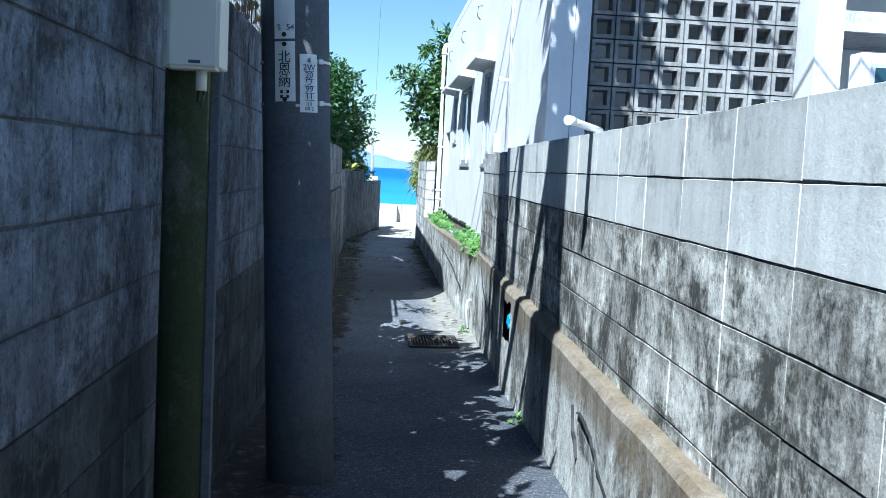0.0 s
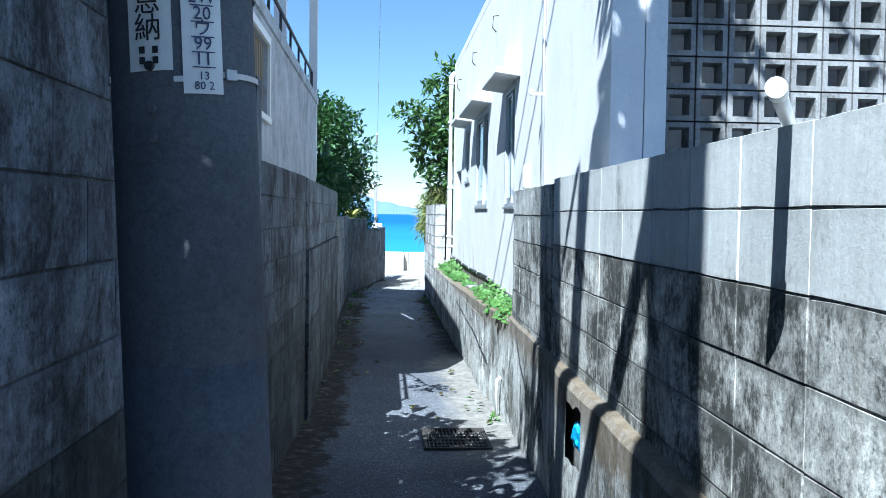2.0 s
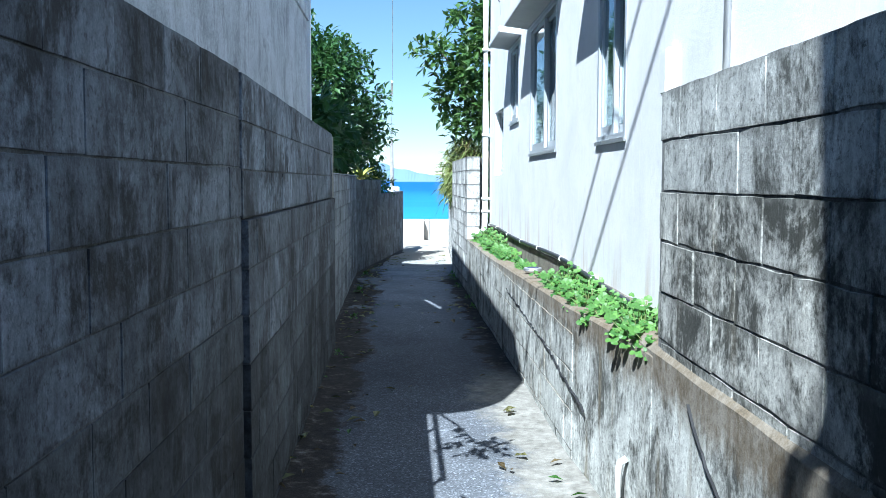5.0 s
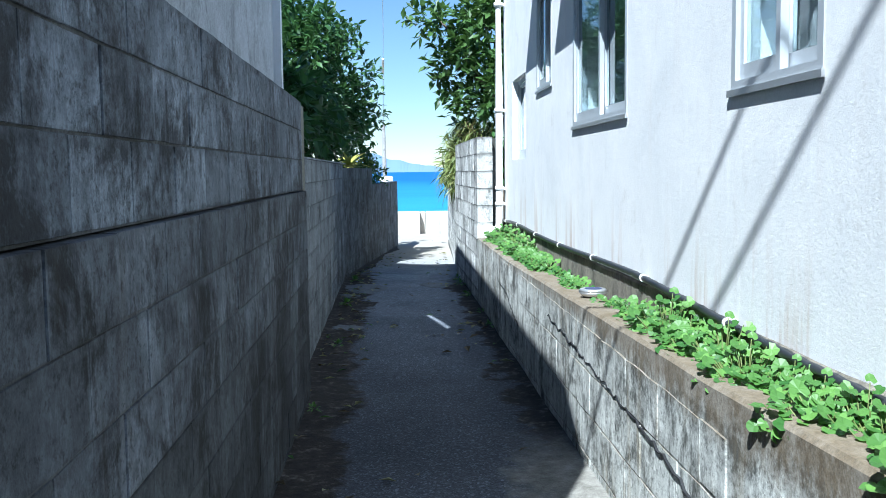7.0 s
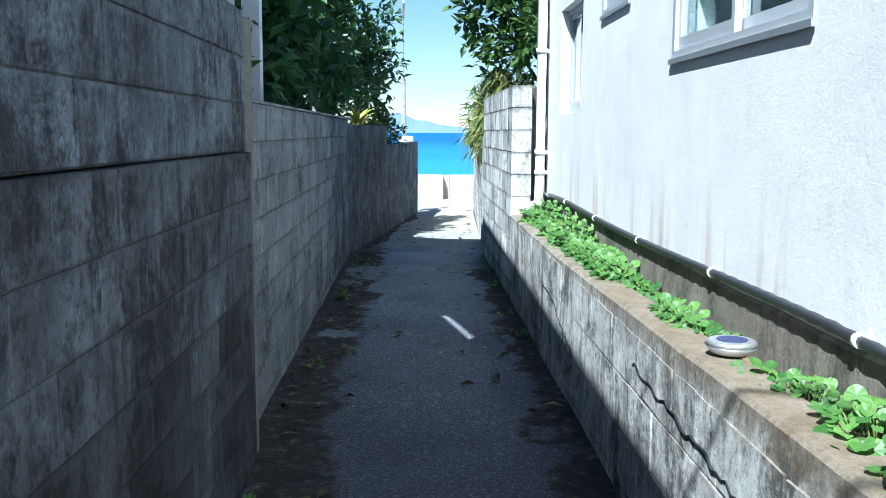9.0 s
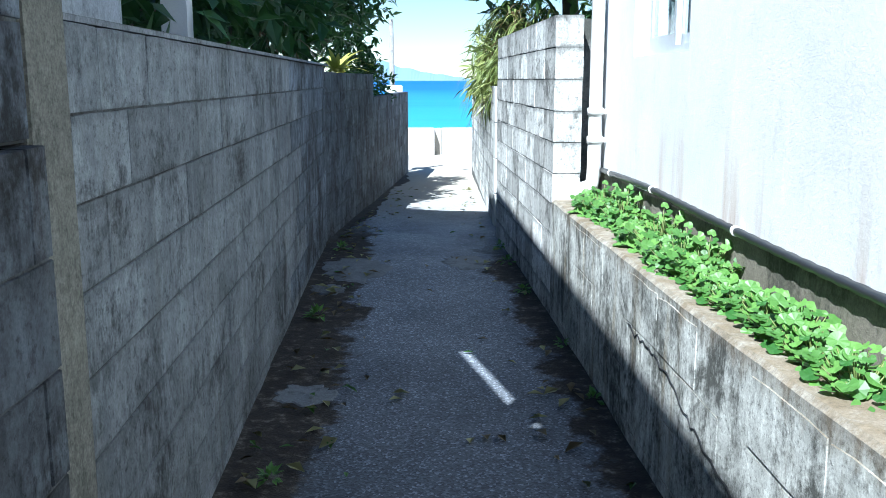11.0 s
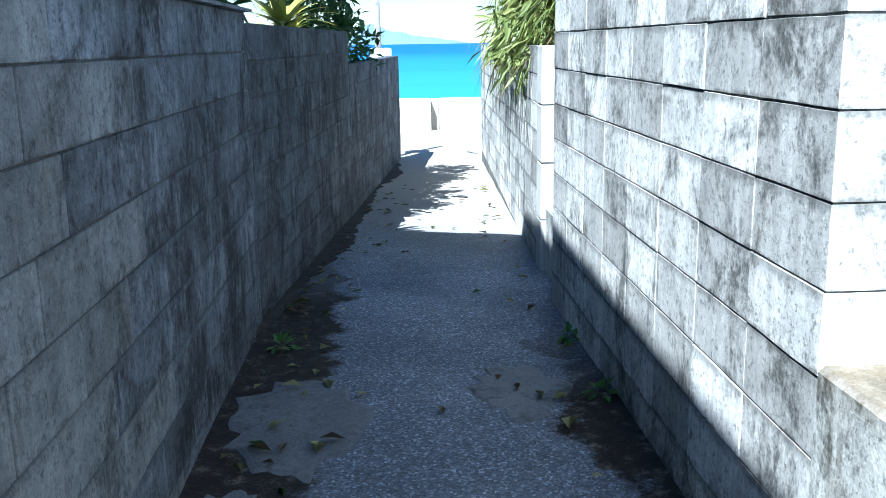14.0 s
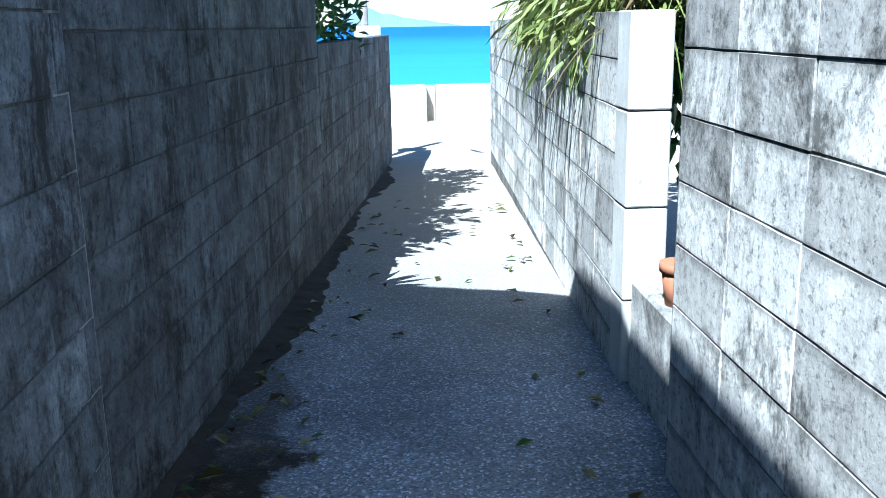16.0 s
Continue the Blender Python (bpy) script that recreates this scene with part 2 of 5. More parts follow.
def road_material():
    m, t, b = mat_new("old_asphalt", 0.9)
    p = position(t)
    big = ntex(t, p, 1.3, 5, 0.6)
    col = mix(t, ramp(t, big, (0.35, 0.0), (0.65, 1.0)), (0.075, 0.078, 0.082), (0.12, 0.122, 0.125))
    v = nd(t, "ShaderNodeTexVoronoi", Scale=120.0)
    t.links.new(p, v.inputs["Vector"])
    stone = ramp(t, v.outputs["Color"], (0.0, 0.4), (0.7, 0.95), (0.95, 2.2))
    col = mix(t, 1.0, col, stone, "MULTIPLY")
    g = t.nodes.new("ShaderNodeSeparateXYZ")
    t.links.new(p, g.inputs[0])
    worn = t.nodes.new("ShaderNodeMapRange")        # the seaward stretch, gravel worn bare, is coloured paler and bluer
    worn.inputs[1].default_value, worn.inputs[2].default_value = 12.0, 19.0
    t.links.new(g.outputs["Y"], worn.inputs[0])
    band_seaward = t.nodes.new("ShaderNodeMapRange")        # a paler band across the lane: its seaward fade
    band_seaward.inputs[1].default_value, band_seaward.inputs[2].default_value = 11.5, 8.5
    t.links.new(g.outputs["Y"], band_seaward.inputs[0])
    # landward fade of the paler band
    band_landward = t.nodes.new("ShaderNodeMapRange")
    band_landward.inputs[1].default_value, band_landward.inputs[2].default_value = 4.5, 8.0
    t.links.new(g.outputs["Y"], band_landward.inputs[0])
    young = mix(t, mix(t, 1.0, band_seaward.outputs[0], band_landward.outputs[0], "MULTIPLY"), (0.74, 0.8, 0.92), (1.5, 1.58, 1.72))
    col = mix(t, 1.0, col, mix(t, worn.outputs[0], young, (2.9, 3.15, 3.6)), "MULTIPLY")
    far = t.nodes.new("ShaderNodeMapRange")
    far.inputs[1].default_value, far.inputs[2].default_value = 19.5, 24.0
    t.links.new(g.outputs["Y"], far.inputs[0])
    sand = mix(t, ntex(t, p, 6, 6, 0.7), (0.3, 0.275, 0.23), (0.42, 0.39, 0.33))
    col = mix(t, far.outputs[0], col, sand)

    def maths(op, a, b):
        n = t.nodes.new("ShaderNodeMath")
        n.operation = op
        for k, v in enumerate((a, b)):
            if isinstance(v, (int, float)):
                n.inputs[k].default_value = v
            else:
                t.links.new(v, n.inputs[k])
        return n.outputs[0]

    def span(lo, hi):
        r = t.nodes.new("ShaderNodeMapRange")
        r.inputs[1].default_value, r.inputs[2].default_value = lo, hi
        t.links.new(g.outputs["Y"], r.inputs[0])
        return r.outputs[0]

    edge = maths("SUBTRACT", ntex(t, p, 2.6, 9, 0.7), 0.5)
    litter = ntex(t, p, 14, 7, 0.75)
    soil = ramp(t, litter, (0.36, (0.01, 0.008, 0.006)), (0.54, (0.032, 0.024, 0.018)), (0.62, (0.11, 0.095, 0.075)), (0.72, (0.26, 0.25, 0.23)))
    left = ramp(t, maths("ADD", maths("MULTIPLY", g.outputs["X"], -1.0), maths("MULTIPLY", edge, 0.75)), (0.2, 0.0), (0.26, 1.0))
    right = ramp(t, maths("ADD", g.outputs["X"], maths("MULTIPLY", edge, 1.1)), (0.66, 0.0), (0.74, 1.0))
    col = mix(t, maths("MULTIPLY", left, maths("SUBTRACT", 1.0, span(19.0, 20.5))), col, soil)
    col = mix(t, maths("MULTIPLY", right, maths("MULTIPLY", span(9.8, 10.8), span(19.0, 17.5))), col, soil)
    drift = ramp(t, maths("ADD", g.outputs["X"], maths("MULTIPLY", edge, 0.9)), (0.5, 0.0), (0.66, 1.0))
    dry = ramp(t, litter, (0.35, (0.13, 0.122, 0.105)), (0.55, (0.235, 0.225, 0.2)), (0.7, (0.32, 0.31, 0.285)))
    col = mix(t, maths("MULTIPLY", drift, maths("MULTIPLY", span(6.8, 7.8), span(11.6, 10.9))), col, dry)
    t.links.new(col, b.inputs["Base Color"])
    relief(t, b, mix(t, 0.6, v.outputs["Distance"], ntex(t, p, 40, 5, 0.7)), 0.5, 0.01)
    return m


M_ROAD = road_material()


# ---- building helpers ----
def box(bm, x0, x1, y0, y1, z0, z1):
    v = [bm.verts.new((x, y, z)) for z in (z0, z1) for y in (y0, y1) for x in (x0, x1)]
    for f in ((0, 2, 3, 1), (4, 5, 7, 6), (0, 1, 5, 4), (2, 6, 7, 3), (0, 4, 6, 2), (1, 3, 7, 5)):
        bm.faces.new([v[i] for i in f])
    return v


def soften(bm, width=0.004, segments=1):
    bmesh.ops.bevel(bm, geom=list(bm.edges), offset=width, segments=segments, affect="EDGES", clamp_overlap=True)


def tube(bm, a, b, r0, r1=None, n=10, cap=True):
    a, b = Vector(a), Vector(b)
    r1 = r0 if r1 is None else r1
    q = (b - a).to_track_quat("Z", "Y")
    rings = []
    for c, r in ((a, r0), (b, r1)):
        rings.append([bm.verts.new(c + q @ Vector((r * math.cos(2 * math.pi * i / n), r * math.sin(2 * math.pi * i / n), 0))) for i in range(n)])
    for i in range(n):
        f = bm.faces.new((rings[0][i], rings[0][(i + 1) % n], rings[1][(i + 1) % n], rings[1][i]))
        f.smooth = True
    if cap:
        bm.faces.new(rings[0][::-1])
        bm.faces.new(rings[1])


def path_tube(bm, pts, r, n=8):
    """A bent tube through the points, tapering if r is a pair."""
    r0, r1 = r if isinstance(r, tuple) else (r, r)
    pts = [Vector(p) for p in pts]
    last = None
    for k, p in enumerate(pts):
        d = (pts[min(k + 1, len(pts) - 1)] - pts[max(k - 1, 0)]).normalized()
        q = d.to_track_quat("Z", "Y")
        rr = r0 + (r1 - r0) * k / (len(pts) - 1)
        ring = [bm.verts.new(p + q @ Vector((rr * math.cos(2 * math.pi * i / n), rr * math.sin(2 * math.pi * i / n), 0))) for i in range(n)]
        if last:
            for i in range(n):
                f = bm.faces.new((last[i], last[(i + 1) % n], ring[(i + 1) % n], ring[i]))
                f.smooth = True
        else:
            bm.faces.new(ring[::-1])
        last = ring
    bm.faces.new(last)


def part(name, bm, material, parent=None, label=""):
    bmesh.ops.recalc_face_normals(bm, faces=bm.faces)
    me = bpy.data.meshes.new(name)
    bm.to_mesh(me)
    bm.free()
    me.materials.append(material)
    ob = new(name, me)
    ob.parent = parent
    return tagged(ob, label)


def thing(name, label, category, at=(0, 0, 0), group="", kind=""):
    ob = new(name)
    ob.matrix_world = Matrix.Translation(at)
    return tagged(ob, label, category, group, kind)


def structure(name, bm, material, label, category):
    return tagged(part(name, bm, material), label, category, kind="structure")


def rects_with_holes(u0, u1, v0, v1, holes):
    """Rectangles that fill u0..u1 by v0..v1 but for the holes (u, u, v, v)."""
    us = sorted({u0, u1, *(u for h in holes for u in h[:2])})
    out = []
    for a, b in zip(us, us[1:]):
        cuts = sorted((h[2], h[3]) for h in holes if h[0] < (a + b) / 2 < h[1])
        z = v0
        for lo, hi in cuts:
            if lo > z:
                out.append((a, b, z, lo))
            z = hi
        if z < v1:
            out.append((a, b, z, v1))
    return out


def curve_at(pairs, s):
    return float(np.interp(s, [p[0] for p in pairs], [p[1] for p in pairs]))


FLOOR = ((-30, 0.45), (0, 0.42), (3.4, 0.35), (5.6, 0.22), (7.4, 0.11), (10, 0.1), (17.5, 0.09), (19.5, 0.03), (23, -0.08), (28.7, -0.24), (33, -0.38))


def floor_z(y):
    return curve_at(FLOOR, y)


def chipped_block(l, h, d, chip=0.0, seed=0):
    """A block with softened front edges; x along the wall, y into it, from its lower near corner."""
    rnd = random.Random(seed)
    bm = bmesh.new()
    e = 0.0012
    nx, nz = max(2, round(l / 0.09)), 2
    rim = [(l * i / nx, 0) for i in range(nx)] + [(l, h * i / nz) for i in range(nz)] + [(l - l * i / nx, h) for i in range(nx)] + [(0, h - h * i / nz) for i in range(nz)]
    n = len(rim)

    def inset(x, z, by):
        return min(max(x, by), l - by), min(max(z, by), h - by)

    back = [bm.verts.new((x, d, z)) for x, z in rim]
    worn = [chip * rnd.random() ** 3 * 1.8 for _ in rim]
    mid, front = [], []
    for (x, z), w in zip(rim, worn):
        mx, mz = inset(x, z, w)
        mid.append(bm.verts.new((mx, 0.003, mz)))
        fx, fz = inset(x, z, w + e)
        front.append(bm.verts.new((fx, 0, fz)))
    for i in range(n):
        j = (i + 1) % n
        bm.faces.new((back[i], back[j], mid[j], mid[i]))
        bm.faces.new((mid[i], mid[j], front[j], front[i]))
    bm.faces.new(front[::-1])
    bm.faces.new(back)
    bmesh.ops.recalc_face_normals(bm, faces=bm.faces)
    me = bpy.data.meshes.new("block")
    bm.to_mesh(me)
    bm.free()
    return me


BLOCKS = {}
PENDING = []


def block_wall(name, label, p0, p1, top, courses, h, material, face=1, thick=0.15, bottom=None, length=0.4, mortar=None, start=0.0, stagger=0.5, skip=None, chip=0.0016):
    """A wall of laid blocks from p0 to p1 on plan; face: +1 if the seen side lies to its right when going from p0 to p1. Blocks come later, as parts."""
    p0, p1 = Vector(p0), Vector(p1)
    along = (p1 - p0).normalized()
    inward = Vector((-along.y, along.x)) * face           # away from the seen side
    span = (p1 - p0).length
    low = top - courses * h
    bm = bmesh.new()
    g, base = 0.004, (low - 0.6 if bottom is None else bottom)
    corner = [p0 + along * 0.006 + inward * g, p1 - along * 0.006 + inward * g, p1 - along * 0.006 + inward * (thick - g), p0 + along * 0.006 + inward * (thick - g)]
    lo = [bm.verts.new((c.x, c.y, base)) for c in corner]
    hi = [bm.verts.new((c.x, c.y, top - 0.004)) for c in corner]
    for i in range(4):
        bm.faces.new((lo[i], lo[(i + 1) % 4], hi[(i + 1) % 4], hi[i]))
    bm.faces.new(hi)
    bm.faces.new(lo[::-1])
    wall = structure(name, bm, mortar or M_MORTAR, label, "wall")
    PENDING.append((wall, p0, along, inward, span, low, courses, h, thick, length, material, start, stagger, skip, chip, face))
    return wall


def lay_blocks():
    for wall, p0, along, inward, span, low, courses, h, thick, length, material, start, stagger, skip, chip, face in PENDING:
        rnd = random.Random(len(wall.name) * 7 + courses)
        j, jv = 0.0035, 0.003
        for c in range(courses):
            s = start - (stagger * length if c % 2 else 0)
            while s < span - 0.03:
                a, b = max(s, 0), min(s + length, span)
                s += length
                if b - a < 0.05 or (skip and skip((a + b) / 2, low + (c + 0.5) * h)):
                    continue
                l = round(b - a - jv, 3)
                variant = rnd.randrange(5)
                mat = material(low + (c + 0.5) * h, (a + b) / 2) if callable(material) else material
                key = (l, h, thick, variant, mat.name, chip)
                if key not in BLOCKS:
                    BLOCKS[key] = chipped_block(l, h - j, thick, chip, variant)
                    BLOCKS[key].materials.append(mat)
                ob = new("block", BLOCKS[key])
                at, sense = (b - jv / 2, -1) if face < 0 else (a + jv / 2, 1)
                q = p0 + along * at + inward * rnd.uniform(-0.002, 0.002)
                m = Matrix(((sense * along.x, inward.x, 0, q.x), (sense * along.y, inward.y, 0, q.y), (0, 0, 1, low + c * h + j / 2), (0, 0, 0, 1)))
                ob.parent = wall
                ob.matrix_basis = m


# ---- ground ----
def build_ground():
    bm = bmesh.new()
    xs = [-600, -80, -8, -2, *np.arange(-0.85, 1.36, 0.07).tolist(), 2.5, 8, 80, 600]
    ys = [-400, -60, -12, *np.arange(-4, 33.05, 0.13).tolist(), 33.2]
    grid = []
    for y in ys:
        row = []
        for x in xs:
            z = floor_z(y)
            if -0.9 < x < 1.4 and -4 <= y <= 33:
                z += 0.012 * noise.noise((x * 1.7, y * 1.3, 0)) + 0.004 * noise.noise((x * 9, y * 9, 3))
                z += 0.035 * max(0, abs(x - 0.2) - 0.45) if y < 27 else 0
            row.append(bm.verts.new((x, y, z)))
        grid.append(row)
    for a, b in zip(grid, grid[1:]):
        for i in range(len(xs) - 1):
            bm.faces.new((a[i], a[i + 1], b[i + 1], b[i])).smooth = True
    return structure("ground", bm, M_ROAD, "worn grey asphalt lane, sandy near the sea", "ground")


build_ground()

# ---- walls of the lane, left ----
# the lower courses take the darkest of these block colours
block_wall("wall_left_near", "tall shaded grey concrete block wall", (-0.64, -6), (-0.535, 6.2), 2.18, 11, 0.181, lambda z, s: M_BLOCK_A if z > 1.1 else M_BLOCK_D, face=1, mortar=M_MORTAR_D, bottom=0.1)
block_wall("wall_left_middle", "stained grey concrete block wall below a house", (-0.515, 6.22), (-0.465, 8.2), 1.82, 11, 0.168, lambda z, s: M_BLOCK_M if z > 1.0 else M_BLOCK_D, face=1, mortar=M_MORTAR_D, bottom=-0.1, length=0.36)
block_wall("wall_left_lower", "dark, stained lower courses of a block wall", (-0.442, 8.21), (-0.45, 12.42), 1.303, 8, 0.168, lambda z, s: M_BLOCK_M if z > 0.8 else M_BLOCK_D, face=1, mortar=M_MORTAR_D, bottom=-0.1, thick=0.17, length=0.36)
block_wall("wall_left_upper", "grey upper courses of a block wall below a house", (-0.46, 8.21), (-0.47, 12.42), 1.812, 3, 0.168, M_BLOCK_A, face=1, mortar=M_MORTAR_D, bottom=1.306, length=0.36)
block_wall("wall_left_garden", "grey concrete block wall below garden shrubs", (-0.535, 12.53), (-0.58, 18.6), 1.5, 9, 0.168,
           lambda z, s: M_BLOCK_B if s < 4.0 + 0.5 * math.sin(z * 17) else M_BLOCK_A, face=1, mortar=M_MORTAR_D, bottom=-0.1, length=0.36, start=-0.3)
block_wall("wall_left_far", "dark, stained concrete block wall towards the sea", (-0.585, 18.6), (-0.3, 22.0), 1.46, 9, 0.168, M_BLOCK_M, face=1, mortar=M_MORTAR_D, bottom=-0.3, length=0.36)
block_wall("wall_left_end", "dark, stained low concrete wall ending at the sea", (-0.3, 22.0), (0.12, 26.9), 1.2, 9, 0.168, M_BLOCK_M, face=1, mortar=M_MORTAR_D, bottom=-0.4, length=0.36)

# ---- walls of the lane, right ----
block_wall("wall_right_near", "lane wall of concrete blocks, pale above and black-stained below", (0.74, -3.0), (0.929, 6.45), 1.765, 6, 0.168,
           lambda z, s: M_BLOCK_NEW if z > 1.42 else M_BLOCK_OLD, face=-1, bottom=-0.1, chip=0.0018, length=0.366, start=-0.092, stagger=0.0)
block_wall("wall_right_end", "stained lower end of the lane wall beside the planting bed", (0.929, 6.46), (0.962, 8.1), 1.742, 6, 0.168,
           lambda z, s: M_BLOCK_END if z > 1.36 else M_BLOCK_OLD, face=-1, bottom=-0.1, chip=0.004, length=0.36, start=-0.2)
block_wall("wall_right_tall", "sunlit weathered concrete block wall", (0.87, 16.0), (0.85, 18.9), 1.733, 10, 0.168, M_BLOCK_SEA, face=-1, bottom=-0.3, chip=0.0014, length=0.36, stagger=0.0)
block_wall("wall_right_far", "weathered concrete block wall towards the sea", (0.915, 19.8), (1.17, 26.3), 1.335, 8, 0.168, M_BLOCK_SEA, face=-1, bottom=-0.4, length=0.39, stagger=0.0)


def gap_fill():
    # a dark block fills the slit, standing in for the shade inside it
    bm = bmesh.new()
    box(bm, 1.022, 1.136, 16.14, 18.8, -0.3, 1.72)
    structure("wall_right_gap", bm, M_MORTAR, "dark filler in place of the shaded slit between wall and house", "wall")


gap_fill()


def planter_wall():
    bm = bmesh.new()
    n = 40
    rows = []
    for i in range(n + 1):
        y = 8.1 + (16.0 - 8.1) * i / n
        x = curve_at(((8.1, 0.946), (9.3, 0.9), (16, 0.868)), y)
        zt = 0.85 - 0.1 * min(1, max(0, (y - 8.6) / 5)) + 0.006 * noise.noise((y * 3, 1, 0))
        w = 0.001 * noise.noise((y * 2, 5, 0))
        prof = [(x + w, -0.1), (x + w, zt - 0.012), (x + w + 0.012, zt), (x + 0.125, zt), (x + 0.13, zt - 0.01), (x + 0.13, -0.1)]
        rows.append([bm.verts.new((px, y, pz)) for px, pz in prof])
    for a, b in zip(rows, rows[1:]):
        for k in range(5):
            bm.faces.new((a[k], a[k + 1], b[k + 1], b[k]))
    bm.faces.new(rows[0])
    bm.faces.new(rows[-1][::-1])
    return structure("wall_planter", bm, M_PLINTH, "low stained concrete retaining wall of a planting bed", "wall")


PLANTER = planter_wall()
PENDING.append((PLANTER, Vector((0.895, 9.3)), Vector((-0.027, 6.7)).normalized(), Vector((1, 0.004)).normalized(), 6.68, -0.04, 4, 0.19, 0.06, 0.4, M_PLINTH, 0.0, 0.5, None, 0.005, -1))


def right_plinth():
    bm = bmesh.new()
    rows = []
    for i in range(153):
        y = -3 + 11.4 * i / 152
        x = 0.735 + 0.02 * (y + 3) - 0.0
        zt = 0.885 + 0.012 * noise.noise((y * 2.3, 0, 2))
        w = 0.008 * noise.noise((y * 1.7, 9, 0))
        x -= curve_at(((5.9, 0.055), (6.6, 0.008)), y)
        za, zb = 0.57 + 0.05 * noise.noise((y * 9, 4, 0)), 0.8 + 0.05 * noise.noise((y * 11, 7, 0))
        prof = [(x + w, -0.1), (x + w, za), (x + w, zb), (x + w, zt - 0.03), (x + w + 0.02, zt - 0.005), (x + 0.07, zt), (x + 0.16, zt), (x + 0.16, -0.1)]
        rows.append([bm.verts.new((px, y, pz)) for px, pz in prof])
    for a, b in zip(rows, rows[1:]):
        for k in range(7):
            if k != 1 or not 5.3 < a[0].co.y < 5.62:       # the hole in the face
                bm.faces.new((a[k], a[k + 1], b[k + 1], b[k]))
    bm.faces.new(rows[0])
    bm.faces.new(rows[-1][::-1])
    return structure("wall_right_plinth", bm, M_PLINTH, "cracked old rendered footing of the lane wall", "wall")


right_plinth()

# ---- white house on the right ----
FX = 1.14          # face of its wall on the lane
WINDOWS = [(9.32, 9.95, 1.64, 2.66, "w"), (11.27, 12.55, 1.65, 2.68, "w"), (13.3, 13.95, 1.98, 2.7, "w"), (14.55, 15.4, 1.5, 2.2, "d")]


def white_house():
    bm = bmesh.new()
    for y0, y1, z0, z1 in rects_with_holes(6.15, 16.05, -0.1, 3.78, [w[:4] for w in WINDOWS]):
        box(bm, FX, FX + 0.16, y0, y1, z0, z1)
    bmesh.ops.remove_doubles(bm, verts=bm.verts, dist=0.0005)
    house = thing("house", "white painted concrete house with hooded aluminium windows", "house")
    part("wall", bm, M_WHITE, house, "white painted lane wall")
    bm = bmesh.new()
    box(bm, FX + 0.17, 7.5, 15.89, 16.05, -0.1, 3.78)
    part("wall", bm, M_WHITE, house)
    bm = bmesh.new()
    box(bm, FX - 0.0, 7.5, 6.15, 16.05, 3.785, 3.9)
    soften(bm, 0.01)
    part("roof", bm, M_WHITE, house)
    bm = bmesh.new()
    box(bm, FX + 0.165, FX + 0.27, 6.15, 6.35, -0.1, 3.78)
    part("column", bm, M_WHITE, house)
    bm = bmesh.new()
    box(bm, FX + 0.17, 7.5, 8.2, 8.35, -0.1, 3.78)
    part("back_wall", bm, M_WHITE, house)
    bm = bmesh.new()
    box(bm, 3.05, 3.25, 6.3, 8.19, -0.1, 3.78)
    part("wall", bm, M_WHITE, house)
    return house


HOUSE = white_house()


# ---- grey house on the left ----
def grey_house():
    house = thing("house", "grey rendered two storey house with a railed terrace", "house")
    bm = bmesh.new()
    for y0, y1, z0, z1 in rects_with_holes(6.5, 14.15, -0.1, 3.0, [(7.5, 9.0, 2.3, 2.85)]):
        box(bm, -1.0, -0.84, y0, y1, z0, z1)
    bmesh.ops.remove_doubles(bm, verts=bm.verts, dist=0.0005)
    part("wall", bm, M_GREYHOUSE, house)
    for y in (6.5, 13.99):
        bm = bmesh.new()
        box(bm, -7, -1.01, y, y + 0.16, -0.1, 3.0)
        part("wall", bm, M_GREYHOUSE, house)
    bm = bmesh.new()
    box(bm, -7, -0.82, 6.45, 14.2, 3.0, 3.1)
    part("terrace_slab", bm, M_GREYHOUSE, house)
    bm = bmesh.new()
    box(bm, -7, -1.9, 6.5, 13.5, 3.1, 5.298)
    part("upper_storey", bm, M_GREYHOUSE, house)
    # unseen roof: its outline and slanting gap are cut to shape shadow and sun sliver
    sheets = (((-7.2, 6.31), (-1.5, 6.31), (-1.3, 6.4), (-1.12, 6.62), (-0.96, 7.0), (-0.862, 7.78), (-0.862, 10.427), (-7.2, 10.427)),
              ((-7.2, 10.43), (-1.315, 10.43), (-1.53, 11.48), (-7.2, 11.48)), ((-1.235, 10.43), (-0.862, 10.43), (-0.862, 11.48), (-1.455, 11.48)),
              ((-7.2, 11.483), (-0.862, 11.483), (-0.862, 16.78), (-1.2, 17.0), (-1.8, 17.18), (-7.2, 17.48)))
    for sheet in sheets:
        bm, n = bmesh.new(), len(sheet)
        lo = [bm.verts.new((x, y, 5.3)) for x, y in sheet]
        hi = [bm.verts.new((x, y, 5.37)) for x, y in sheet]
        for i in range(n):
            bm.faces.new((lo[i], lo[(i + 1) % n], hi[(i + 1) % n], hi[i]))
        bm.faces.new(hi)
        bm.faces.new(lo[::-1])
        part("roof_sheet", bm, M_GREYHOUSE, house)
    # the second pillar is unseen too, added under the roof
    for y, z in ((11.2, 3.1), (15.5, 0.0)):
        bm = bmesh.new()
        box(bm, -1.06, -0.94, y, y + 0.12, z, 5.299)
        part("pillar", bm, M_WHITE, house, "white painted pillar")
    return house


grey_house()


